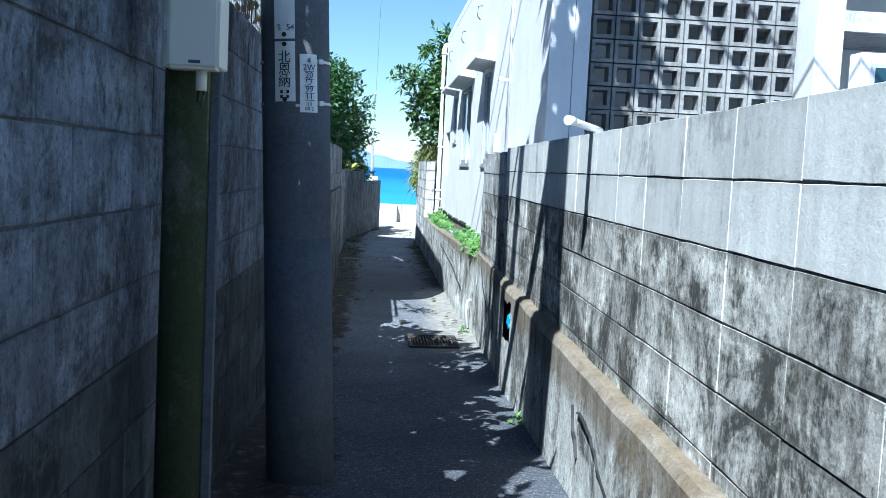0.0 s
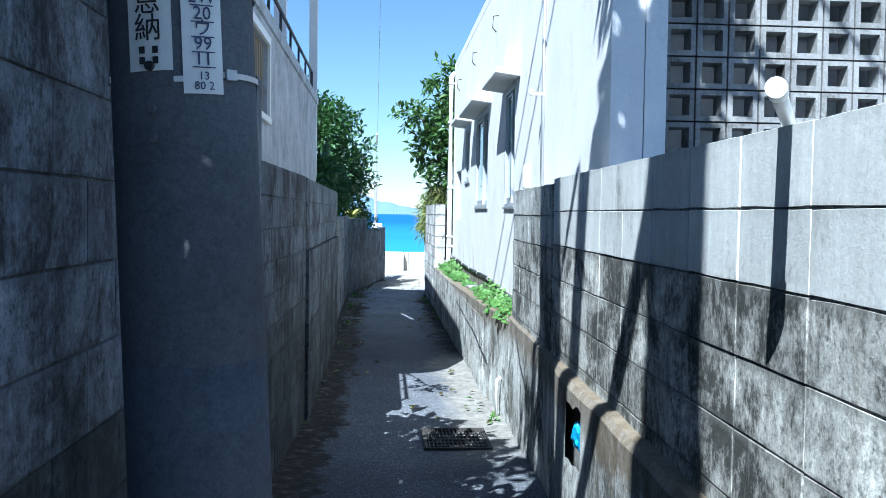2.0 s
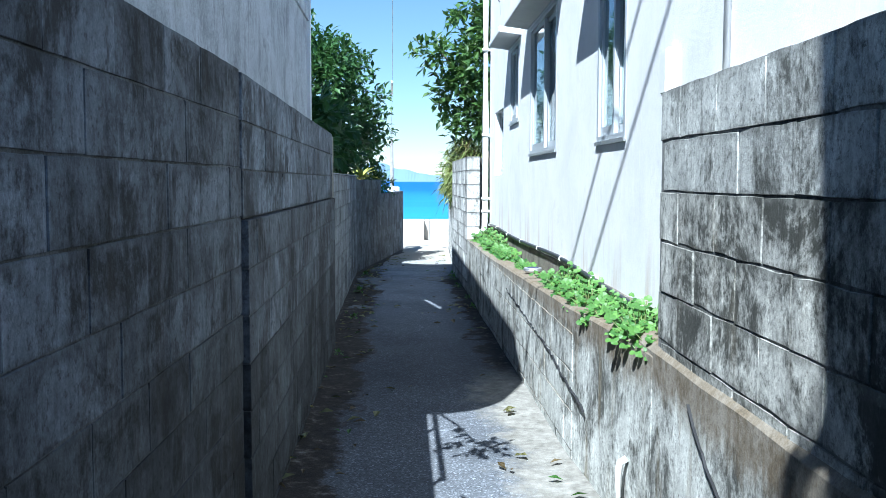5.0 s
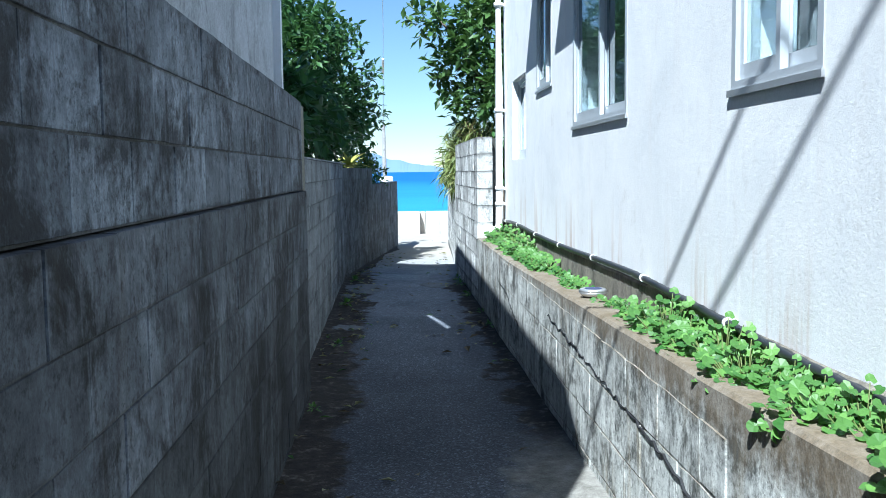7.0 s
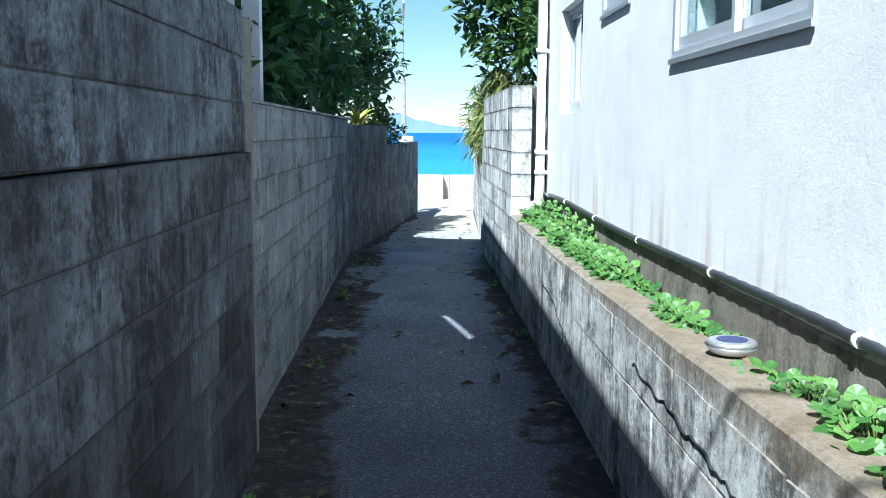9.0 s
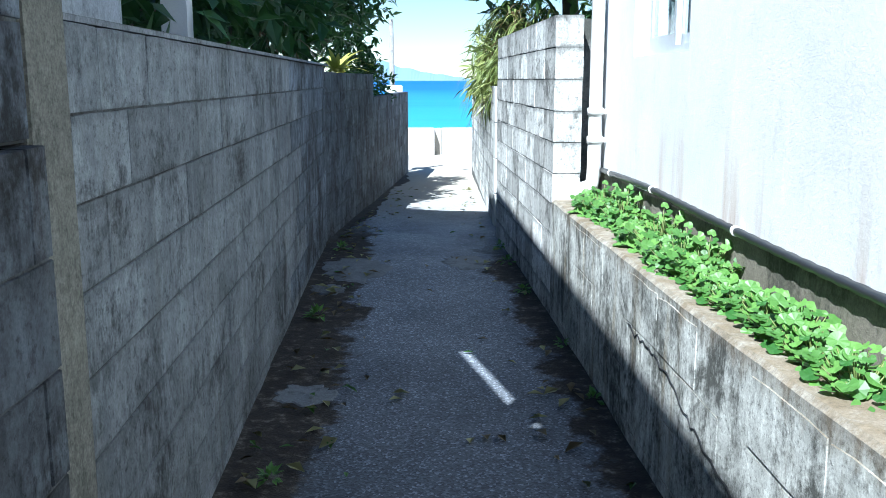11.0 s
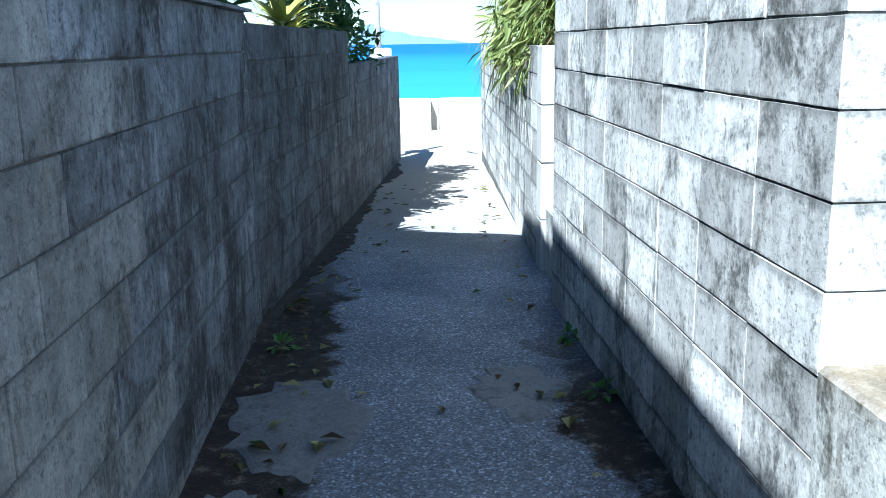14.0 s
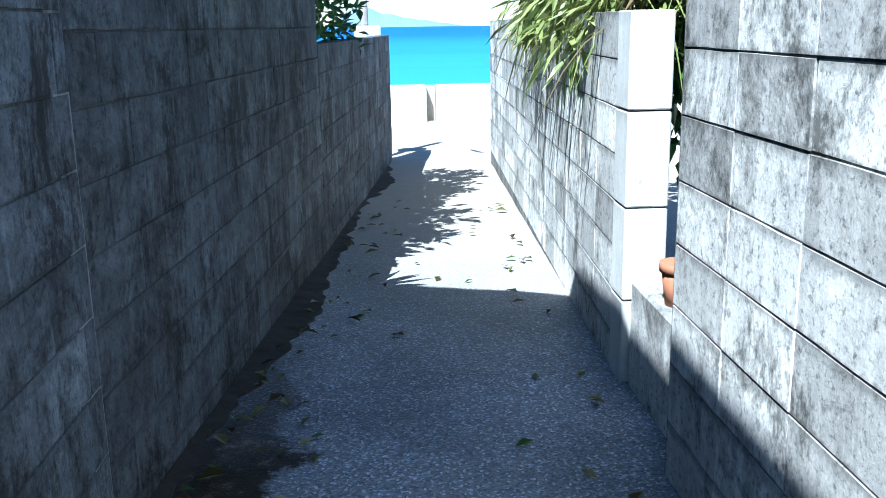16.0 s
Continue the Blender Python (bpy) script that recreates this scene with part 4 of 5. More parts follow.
def utility_pole():
    t = thing("utility_pole", "grey concrete utility pole with white number plates", "utility pole")
    t.matrix_world = Matrix.Translation((-0.235, 3.56, 0.3)) @ Matrix.Rotation(radians(-2.6), 4, "Y")
    bm = bmesh.new()
    rings = [(0.0, 0.134), (1.0, 0.131), (3.0, 0.126), (5.95, 0.113)]
    for (z0, r0), (z1, r1) in zip(rings, rings[1:]):
        tube(bm, (0, 0, z0 - (0.15 if z0 == 0 else 0)), (0, 0, z1), r0, r1, 40, cap=z1 == 5.95 or z0 == 0)
    part("pole", bm, M_POLE, t)
    R = 0.131
    zb = -0.3
    plates = []
    for nm, a0, a1, z0, z1, lab in (("name_plate", -30, 4, 1.815, 2.035, "white plate with black brush characters"), ("class_plate", -30, 4, 2.045, 2.42, "white enamel plate with a code"), ("number_plate", 11, 41, 1.775, 1.99, "white plate with blue numbers")):
        bm = bmesh.new()
        cyl_patch(bm, R, a0, a1, z0 + zb, z1 + zb)
        plates.append(part(nm, bm, M_PLATE, t, lab))
    r = R + 0.0055
    for ch, z, s in (("北", 1.975, 0.05), ("恩", 1.93, 0.05), ("納", 1.885, 0.05)):
        lettering(ch, s, on_pole(r, -13, z + zb), M_INK, plates[0])
    for z in (1.85, 1.832):
        bm = bmesh.new()
        for dx in (-0.012, 0.012):
            box(bm, dx - 0.005, dx + 0.005, -0.006, 0.006, 0, 0.001)
        b = part("lettering", bm, M_INK, plates[0])
        b.matrix_basis = on_pole(r, -13, z + zb)
    lettering("S", 0.03, on_pole(r, -21, 2.085 + zb), M_NAVY, plates[1])
    lettering("54", 0.03, on_pole(r, -3, 2.085 + zb), M_NAVY, plates[1])
    for k, (txt, z) in enumerate((("4", 1.965), ("2W", 1.94), ("20", 1.912), ("ウ", 1.886), ("99", 1.86), ("11", 1.834), ("13", 1.805), ("80 2", 1.788))):
        s = 0.032 if k < 6 else 0.02
        lettering(txt, s, on_pole(r, 26, z + zb), M_NAVY, plates[2])
        if 0 < k < 6:
            bm = bmesh.new()
            box(bm, -0.02, 0.02, -0.001, 0.001, 0, 0.0006)
            u = part("lettering", bm, M_NAVY, plates[2])
            u.matrix_basis = on_pole(r, 26, z - 0.014 + zb)
    for z in (1.965, 1.81):
        bm = bmesh.new()
        cyl_patch(bm, R + 0.0015, 41, 300, z + zb - 0.005, z + zb + 0.005, 0.002, 30)
        cyl_patch(bm, R + 0.0015, 43, 52, z + zb - 0.009, z + zb + 0.009, 0.008, 3)
        part("strap", bm, M_STEEL, t, "bright steel strap with a buckle")
    bm = bmesh.new()
    cyl_patch(bm, R + 0.0005, 4, 11, 1.795 + zb, 1.805 + zb, 0.002, 3)
    part("strap", bm, M_STEEL, t)
    for a, z in ((-13, 2.06), (-13, 2.025), (-13, 1.823), (-13, 1.75), (-13, 1.7)):
        bm = bmesh.new()
        tube(bm, (0, 0, -0.002), (0, 0, 0.006), 0.009, 0.008, 10)
        part("bolt", bm, M_INK if z > 1.8 else M_POLE, t).matrix_basis = on_pole(R + 0.003, a, z + zb)


utility_pole()


# ---- switch box on its mossy post ----
def switch_box_post():
    t = thing("wooden_post", "mossy dark timber post against the wall", "post", (-0.455, 2.27, 0.36))
    bm = bmesh.new()
    tube(bm, (0, 0, -0.1), (0.012, 0, 2.6), 0.062, 0.055, 18)
    part("post", bm, M_TIMBER, t)
    bm = bmesh.new()
    box(bm, 0.06, 0.085, -0.02, 0.0, -0.1, 2.4)
    soften(bm, 0.003)
    part("conduit_cover", bm, M_POLE, t, "dull weathered cable cover")
    b = thing("switch_box", "cream plastic switch box fixed to a timber post", "electric box", (-0.402, 2.13, 1.785))
    bm = bmesh.new()
    box(bm, -0.058, 0.058, -0.07, 0.0, 0, 0.36)
    soften(bm, 0.008, 2)
    part("cover", bm, M_BOX, b)
    bm = bmesh.new()
    box(bm, -0.082, 0.055, -0.012, 0.075, 0.008, 0.37)
    soften(bm, 0.004)
    part("back_box", bm, M_BOX, b)
    bm = bmesh.new()
    box(bm, -0.076, -0.066, -0.02, -0.011, 0.085, 0.125)
    soften(bm, 0.002)
    part("latch", bm, M_PVC, b)
    bm = bmesh.new()
    box(bm, -0.008, 0.018, -0.0715, -0.069, 0.012, 0.019)
    part("label", bm, M_NAVY, b)
    bm = bmesh.new()
    tube(bm, (0.012, -0.02, 0.004), (0.012, -0.02, -0.045), 0.013, 0.013, 14)
    part("conduit", bm, M_BOX, b)
    bm = bmesh.new()
    path_tube(bm, [(0.006, -0.02, -0.045), (0.004, -0.02, -0.07), (0.012, -0.02, -0.078), (0.018, -0.02, -0.06), (0.017, -0.02, -0.044)], 0.003, 6)
    part("cable", bm, M_HOSE, b)


switch_box_post()


# ---- wire fence with dry vine on the tall left wall ----
def chain_fence():
    t = thing("wire_fence", "rusty chain-link fence with dry vine on the wall", "fence", (-0.64, 3.2, 2.18))
    bm = bmesh.new()
    L, H, g = 3.0, 0.75, 0.06
    n = int((L + H) / g)
    for k in range(n):
        for sgn in (1, -1):
            a = k * g - (H if sgn > 0 else 0)
            pts = [(a + s if sgn > 0 else a - s + 0.0, s) for s in (0, H)]
            (u0, z0), (u1, z1) = pts
            lo, hi = min(u0, u1), max(u0, u1)
            if hi < 0 or lo > L:
                continue
            c0, c1 = Vector((0.002 * sgn, u0, z0)), Vector((0.002 * sgn, u1, z1))
            if lo < 0:
                f = (0 - u0) / (u1 - u0)
                q = c0.lerp(c1, f)
                c0, c1 = (q, c1) if u0 < 0 else (c0, q)
            if hi > L:
                f = (L - u0) / (u1 - u0)
                q = Vector((0.002 * sgn, u0, z0)).lerp(Vector((0.002 * sgn, u1, z1)), f)
                c0, c1 = (c0, q) if u1 > L else (q, c1)
            tube(bm, c0, c1, 0.0022, None, 4, cap=False)
    part("mesh", bm, M_STEEL, t)
    for y in (0.05, 1.5, 2.95):
        bm = bmesh.new()
        tube(bm, (-0.02, y, -0.05), (-0.02, y, 0.82), 0.02, None, 10)
        part("post", bm, M_RUST, t)
    bm = bmesh.new()
    tube(bm, (-0.02, 0, 0.76), (-0.02, L, 0.76), 0.015, None, 8)
    part("rail", bm, M_RUST, t)
    v = thing("vine", "dry leafy vine creeping on the wire fence", "plant", (-0.62, 4.9, 2.18))
    rnd = random.Random(77)
    bm = bmesh.new()
    for i in range(26):
        y = rnd.uniform(-0.9, 1.2)
        path_tube(bm, [(0.02, y, rnd.uniform(-0.02, 0.1)), (0.03, y + rnd.uniform(-0.2, 0.2), 0.25), (0.02, y + rnd.uniform(-0.3, 0.3), 0.55)], (0.004, 0.002), 4)
    part("stems", bm, M_BARK, v)
    bm = bmesh.new()
    for i in range(260):
        p = Vector((rnd.uniform(0, 0.05), rnd.uniform(-1, 1.3), rnd.uniform(-0.05, 0.6)))
        leaf(bm, p, rand_dir(rnd, -0.6), rnd.uniform(0.03, 0.06), 0.6, roll=rnd.uniform(-1, 1))
    part("leaves", bm, M_DRY, v)


chain_fence()


# ---- pilasters and joints of the walls ----
def pilaster(name, label, x, y0, y1, z0, z1, d, material):
    bm = bmesh.new()
    box(bm, x - 0.05, x + d, y0, y1, z0, z1)
    soften(bm, 0.006, 2)
    structure(name, bm, material, label, "pilaster")


pilaster("trim_pilaster_near", "narrow concrete pier at the wall's end", -0.54, 6.02, 6.2, 0.0, 2.19, 0.03, M_BLOCK_A)
pilaster("trim_pilaster_middle", "rough pebbly cement pier joining two walls", -0.535, 12.43, 12.6, 0.0, 1.8, 0.062, concrete("pebbly_cement", (0.34, 0.33, 0.28), (0.2, 0.195, 0.165), stain=0.6, streak=0.45, tint=0.0, grit=0.9, rough_bump=0.9))
pilaster("trim_pilaster_far", "pale mortar strip closing a wall joint", -0.595, 18.5, 18.61, -0.05, 1.46, 0.014, M_BLOCK_B)


def left_coping():
    for nm, a, b, z in (("trim_coping_garden", (-0.545, 12.63), (-0.58, 18.6), 1.5),):
        bm = bmesh.new()
        x0, x1 = min(a[0], b[0]) - 0.15, max(a[0], b[0]) + 0.002
        box(bm, x0, x1, a[1], b[1], z + 0.001, z + 0.014)
        structure(nm, bm, M_BLOCK_B, "thin cement capping of a block wall", "coping")


left_coping()


# ---- pipes on the right wall ----
def wall_pipes():
    t = thing("drain_pipe", "white plastic pipe lying over the wall top", "pipe", (0.717, 3.31, 1.79))
    bm = bmesh.new()
    path_tube(bm, [(0, 0, 0), (0.07, 0.14, -0.003), (0.14, 0.28, -0.006), (0.22, 0.44, -0.01)], 0.015, 14)
    part("pipe", bm, M_PVC, t)
    bm = bmesh.new()
    path_tube(bm, [(-0.01, -0.02, 0), (0.02, 0.04, 0)], 0.018, 16)
    part("cap", bm, M_PVC, t)
    t = thing("drain_pipe", "short white plastic weep pipe beside the wall foot", "pipe", (0.9, 8.36, 0.1))
    bm = bmesh.new()
    path_tube(bm, [(0, 0, -0.02), (0, 0, 0.25), (0.005, 0, 0.285), (0.03, 0, 0.3)], 0.014, 10)
    part("pipe", bm, M_PVC, t)
    t = thing("wire_stub", "rusty bent wire on the wall top", "wire", (0.9, 2.95, 1.77))
    bm = bmesh.new()
    path_tube(bm, [(0, 0, 0), (0, 0, 0.035), (-0.02, 0.02, 0.045)], 0.0025, 5)
    path_tube(bm, [(-0.03, 0, 0.03), (0.035, 0, 0.032)], 0.0025, 5)
    part("wire", bm, M_RUST, t)


wall_pipes()


def bag_in_hole():
    t = thing("plastic_bag", "crumpled blue plastic bag stuffed in a broken hole", "litter", (0.885, 5.5, 0.66))
    bm = bmesh.new()
    bmesh.ops.create_icosphere(bm, subdivisions=3, radius=0.07)
    for v in bm.verts:
        k = 1 + 0.45 * noise.noise(v.co * 28) + 0.25 * noise.noise(v.co * 70)
        v.co = Vector((v.co.x * 0.4, v.co.y * 0.75, v.co.z * 0.85)) * k
        v.co.z += 0.02
    part("bag", bm, M_BLUE, t)


bag_in_hole()


def crack(pts, width, name="crack"):
    """A jagged crack drawn in the face of a wall as a thin dark ridge."""
    rnd = random.Random(int(pts[0][1] * 100))
    bm = bmesh.new()
    line = []
    for (a, b) in zip(pts, pts[1:]):
        a, b = Vector(a), Vector(b)
        n = max(2, int((b - a).length / 0.035))
        for i in range(n):
            line.append(a.lerp(b, i / n) + Vector((0, rnd.uniform(-0.006, 0.006), rnd.uniform(-0.012, 0.012))))
    last = None
    for p in line:
        w = width * rnd.uniform(0.3, 1.3) / 2
        ring = [bm.verts.new(p + Vector(o)) for o in ((0, 0, w), (0, 0, -w), (0.012, 0, -w), (0.012, 0, w))]
        if last:
            for i in range(4):
                bm.faces.new((last[i], last[(i + 1) % 4], ring[(i + 1) % 4], ring[i]))
        last = ring
    tagged(part(name, bm, M_INK), "dark jagged crack in old render", "crack", kind="structure")


def plinth_x(y):
    return 0.735 + 0.02 * (y + 3) - curve_at(((5.9, 0.055), (6.6, 0.008)), y) - 0.009


crack([(plinth_x(2.3), 2.3, 0.42), (plinth_x(2.75), 2.75, 0.56), (plinth_x(3.1), 3.1, 0.7), (plinth_x(3.3), 3.3, 0.72)], 0.007, "trim_crack_near")
crack([(plinth_x(3.25), 3.25, 0.55), (plinth_x(3.32), 3.32, 0.62), (plinth_x(3.38), 3.38, 0.74)], 0.014, "trim_crack_hole")
crack([(plinth_x(7.2), 7.2, 0.55), (plinth_x(7.45), 7.45, 0.62), (plinth_x(7.7), 7.7, 0.8)], 0.005, "trim_crack_far")
crack([(0.887, 9.0, 0.42), (0.885, 10.0, 0.52), (0.882, 11.2, 0.58), (0.88, 12.0, 0.62)], 0.0035, "trim_crack_planter")
crack([(0.876, 13.1, 0.36), (0.875, 13.4, 0.4), (0.875, 13.8, 0.5), (0.872, 14.3, 0.52)], 0.003, "trim_crack_bed")


# ---- drain grate in the lane ----
def drain_grate():
    t = thing("drain_grate", "rusty steel grate set in the lane", "drain", (0.36, 7.46, floor_z(7.7) + 0.004))
    W, D = 0.385, 0.5
    bm = bmesh.new()
    for a, b, c, d in ((-0.02, W + 0.02, -0.02, 0.005), (-0.02, W + 0.02, D - 0.005, D + 0.02), (-0.02, 0.005, 0.006, D - 0.006), (W - 0.005, W + 0.02, 0.006, D - 0.006)):
        box(bm, a, b, c, d, -0.02, 0.012)
    part("frame", bm, M_RUST, t)
    # a thin black plate stands in for the darkness below the bars
    bm = bmesh.new()
    box(bm, 0, W, 0, D, -0.02, -0.012)
    part("pit", bm, M_INK, t)
    for i in range(15):
        bm = bmesh.new()
        x = 0.012 + i * (W - 0.03) / 14
        box(bm, x, x + 0.006, 0.006, D - 0.006, -0.011, 0.012)
        part("bar", bm, M_RUST, t)
    for i in range(6):
        bm = bmesh.new()
        y = 0.05 + i * (D - 0.1) / 5
        box(bm, 0.007, W - 0.007, y, y + 0.006, -0.008, 0.008)
        part("cross_bar", bm, M_RUST, t)


drain_grate()


# ---- fittings of the white house ----
def window_unit(y0, y1, z0, z1, kind):
    t = thing("window", "aluminium sliding window with pale curtain" if kind == "w" else "small recessed aluminium window", "window", (FX, y0, z0))
    W, H = y1 - y0, z1 - z0
    dx = -0.004 if kind == "w" else 0.05
    f = 0.035
    bm = bmesh.new()
    for a, b, c, d in ((0.001, f, 0, H), (W - f, W - 0.001, 0, H), (f, W - f, 0, f), (f, W - f, H - f, H - 0.001)):
        box(bm, dx, dx + 0.08, a, b, c, d)
    part("frame", bm, M_FRAME, t)
    half = W / 2
    for k, (a, b, off) in enumerate(((f, half + 0.02, 0.045), (half - 0.02, W - f, 0.015))):
        bm = bmesh.new()
        for p, q, c, d in ((a, a + 0.03, f, H - f), (b - 0.03, b, f, H - f), (a + 0.03, b - 0.03, f, f + 0.05), (a + 0.03, b - 0.03, H - f - 0.03, H - f)):
            box(bm, dx + off, dx + off + 0.025, p, q, c, d)
        s = part("sash", bm, M_FRAME, t)
        bm = bmesh.new()
        box(bm, dx + off + 0.01, dx + off + 0.014, a + 0.03, b - 0.03, f + 0.05, H - f - 0.03)
        g = part("pane", bm, M_GLASS, s)
        g.visible_shadow = False
    if kind == "w":
        bm = bmesh.new()
        v = box(bm, -0.014, -0.0045, -0.012, W + 0.012, -0.012, 0.008)
        part("sill", bm, M_ALU, t)
    bm = bmesh.new()
    n = 26
    a = [bm.verts.new((0.17 + 0.012 * math.sin(i * 1.7), 0.02 + (W - 0.04) * i / n, 0)) for i in range(n + 1)]
    b = [bm.verts.new((0.17 + 0.012 * math.sin(i * 1.7), 0.02 + (W - 0.04) * i / n, H)) for i in range(n + 1)]
    for i in range(n):
        bm.faces.new((a[i], a[i + 1], b[i + 1], b[i])).smooth = True
    bmesh.ops.solidify(bm, geom=bm.faces[:], thickness=0.004)
    part("curtain", bm, M_CURTAIN, t)


for w in WINDOWS:
    window_unit(*w)


def hood(y0, y1, z):
    bm = bmesh.new()
    v = box(bm, FX - 0.2, FX - 0.002, y0, y1, z, z + 0.075)
    v[0].co.z += 0.025
    v[2].co.z += 0.025
    soften(bm, 0.006)
    part("window_hood", bm, M_WHITE, HOUSE)


for a in ((9.1, 10.15, 2.68), (11.05, 12.75, 2.7), (13.15, 14.1, 2.72)):
    hood(*a)


def facade_fittings():
    t = thing("downpipe", "white plastic downpipe at the house corner", "pipe", (FX - 0.062, 15.93, 0.78))
    bm = bmesh.new()
    path_tube(bm, [(-0.13, -0.1, 0.045), (-0.06, -0.05, 0.045), (-0.012, -0.01, 0.06), (0, 0, 0.11), (0, 0, 1.4), (0, 0, 2.84), (0.005, 0, 2.9), (0.03, 0, 2.94), (0.055, 0, 2.95)], 0.038, 16)
    part("pipe", bm, M_PVC, t)
    for z in (0.3, 0.45, 1.2, 2.2, 2.8):
        bm = bmesh.new()
        tube(bm, (0, 0, z - 0.018), (0, 0, z + 0.018), 0.043, None, 16)
        box(bm, 0.03, 0.0615, -0.008, 0.008, z - 0.012, z + 0.012)
        part("bracket", bm, M_PVC, t)
    t = thing("conduit", "thin grey conduit running up the house wall", "conduit", (FX - 0.013, 7.95, 0.9))
    bm = bmesh.new()
    tube(bm, (0, 0, 0), (0, 0, 2.88), 0.0125, None, 8)
    part("pipe", bm, M_ALU, t)
    bm = bmesh.new()
    box(bm, -0.09, 0.012, -0.01, 0.01, 1.48, 1.5)
    tube(bm, (-0.085, 0, 1.48), (-0.075, 0, 1.52), 0.012, None, 8)
    part("bracket", bm, M_PVC, t)
    for y in (8.6, 10.6, 12.6, 14.8):
        h = thing("hook", "small bent iron hook on the house wall", "hook", (FX - 0.001, y, 3.42), "hooks along the white wall")
        bm = bmesh.new()
        path_tube(bm, [(0.001, 0, 0.06), (-0.05, 0, 0.05), (-0.055, 0, -0.06), (-0.02, 0, -0.1)], 0.006, 6)
        part("hook", bm, M_RUST, h)
    t = thing("meter_box", "small white electric box on the house wall", "electric box", (FX - 0.05, 8.55, 1.86))
    bm = bmesh.new()
    box(bm, 0, 0.049, -0.05, 0.05, -0.09, 0.09)
    soften(bm, 0.01, 2)
    part("box", bm, M_PVC, t)
    t = thing("corrugated_conduit", "black corrugated conduit along the foot of the wall", "conduit", (0, 0, 0))
    bm = bmesh.new()
    pts = []
    for i in range(160):
        y = 8.25 + 7.75 * i / 159
        pts.append((FX - 0.022, y, 0.93 + 0.012 * math.sin(y * 1.3) - 0.03 * max(0, math.sin(y * 0.8 + 0.6))))
    last = None
    for k, p in enumerate(pts):
        r = 0.0155 if k % 2 else 0.0125
        ring = [bm.verts.new((p[0] + r * math.cos(i * 0.785), p[1], p[2] + r * math.sin(i * 0.785))) for i in range(8)]
        if last:
            for i in range(8):
                bm.faces.new((last[i], last[(i + 1) % 8], ring[(i + 1) % 8], ring[i])).smooth = True
        last = ring
    part("hose", bm, M_HOSE, t)
    for y in (8.9, 9.9, 10.9, 11.9, 12.9, 13.9, 14.9, 15.7):
        k = min(range(160), key=lambda i: abs(pts[i][1] - y))
        bm = bmesh.new()
        tube(bm, (pts[k][0], y - 0.009, pts[k][2]), (pts[k][0], y + 0.009, pts[k][2]), 0.0175, None, 12)
        part("clip", bm, M_PVC, t)


facade_fittings()


def pierced_screen():
    """A screen of square pierced blocks beside the house."""
    P, D = 0.166, 0.1
    bm = bmesh.new()
    o, i0, i1 = P - 0.006, 0.03, 0.036
    def ring(a, b, y):
        return [bm.verts.new(p) for p in ((a, y, a), (b, y, a), (b, y, b), (a, y, b))]
    A, B, C, E_ = ring(0.003, o, 0), ring(i0, P - i0, 0), ring(i1, P - i1, D), ring(0.003, o, D)
    for p, q in ((A, B), (B, C), (C, E_), (E_, A)):
        for k in range(4):
            bm.faces.new((p[k], p[(k + 1) % 4], q[(k + 1) % 4], q[k]))
    bmesh.ops.recalc_face_normals(bm, faces=bm.faces)
    me = bpy.data.meshes.new("pierced_block")
    bm.to_mesh(me)
    bm.free()
    me.materials.append(M_SCREEN)
    t = thing("block_screen", "screen of square pierced concrete blocks", "screen", (1.49, 6.45, 1.24))
    for c in range(9):
        for r in range(15):
            ob = new("pierced_block", me)
            ob.parent = t
            ob.matrix_basis = Matrix.Translation((c * P, 0, r * P))
    bm = bmesh.new()
    box(bm, 0, 9 * P, -0.01, 0.12, -1.3, -0.003)
    part("base", bm, M_SCREEN, t)
    bm = bmesh.new()
    box(bm, 1.485, 8.5, 7.5, 7.66, -0.1, 2.7)
    part("wall", bm, M_WHITE, HOUSE)
    bm = bmesh.new()
    box(bm, 3.26, 8.5, 6.05, 6.2, -0.1, 2.52)
    part("wall", bm, M_WHITE, HOUSE)
    bm = bmesh.new()
    box(bm, 3.0, 8.5, 6.6, 7.48, 2.75, 2.9)
    part("eave", bm, M_GREYHOUSE, HOUSE)
    w = thing("window", "narrow dark window in a white wall", "window", (3.36, 6.05, 2.2))
    bm = bmesh.new()
    box(bm, -0.03, 0.11, -0.012, -0.001, -0.3, 0.25)
    part("frame", bm, M_FRAME, w)
    bm = bmesh.new()
    box(bm, 0.0, 0.08, -0.016, -0.0125, -0.27, 0.22)
    part("pane", bm, plain("dark_glass", (0.02, 0.05, 0.07), 0.08, vary=0.1, bump=0), w)


pierced_screen()


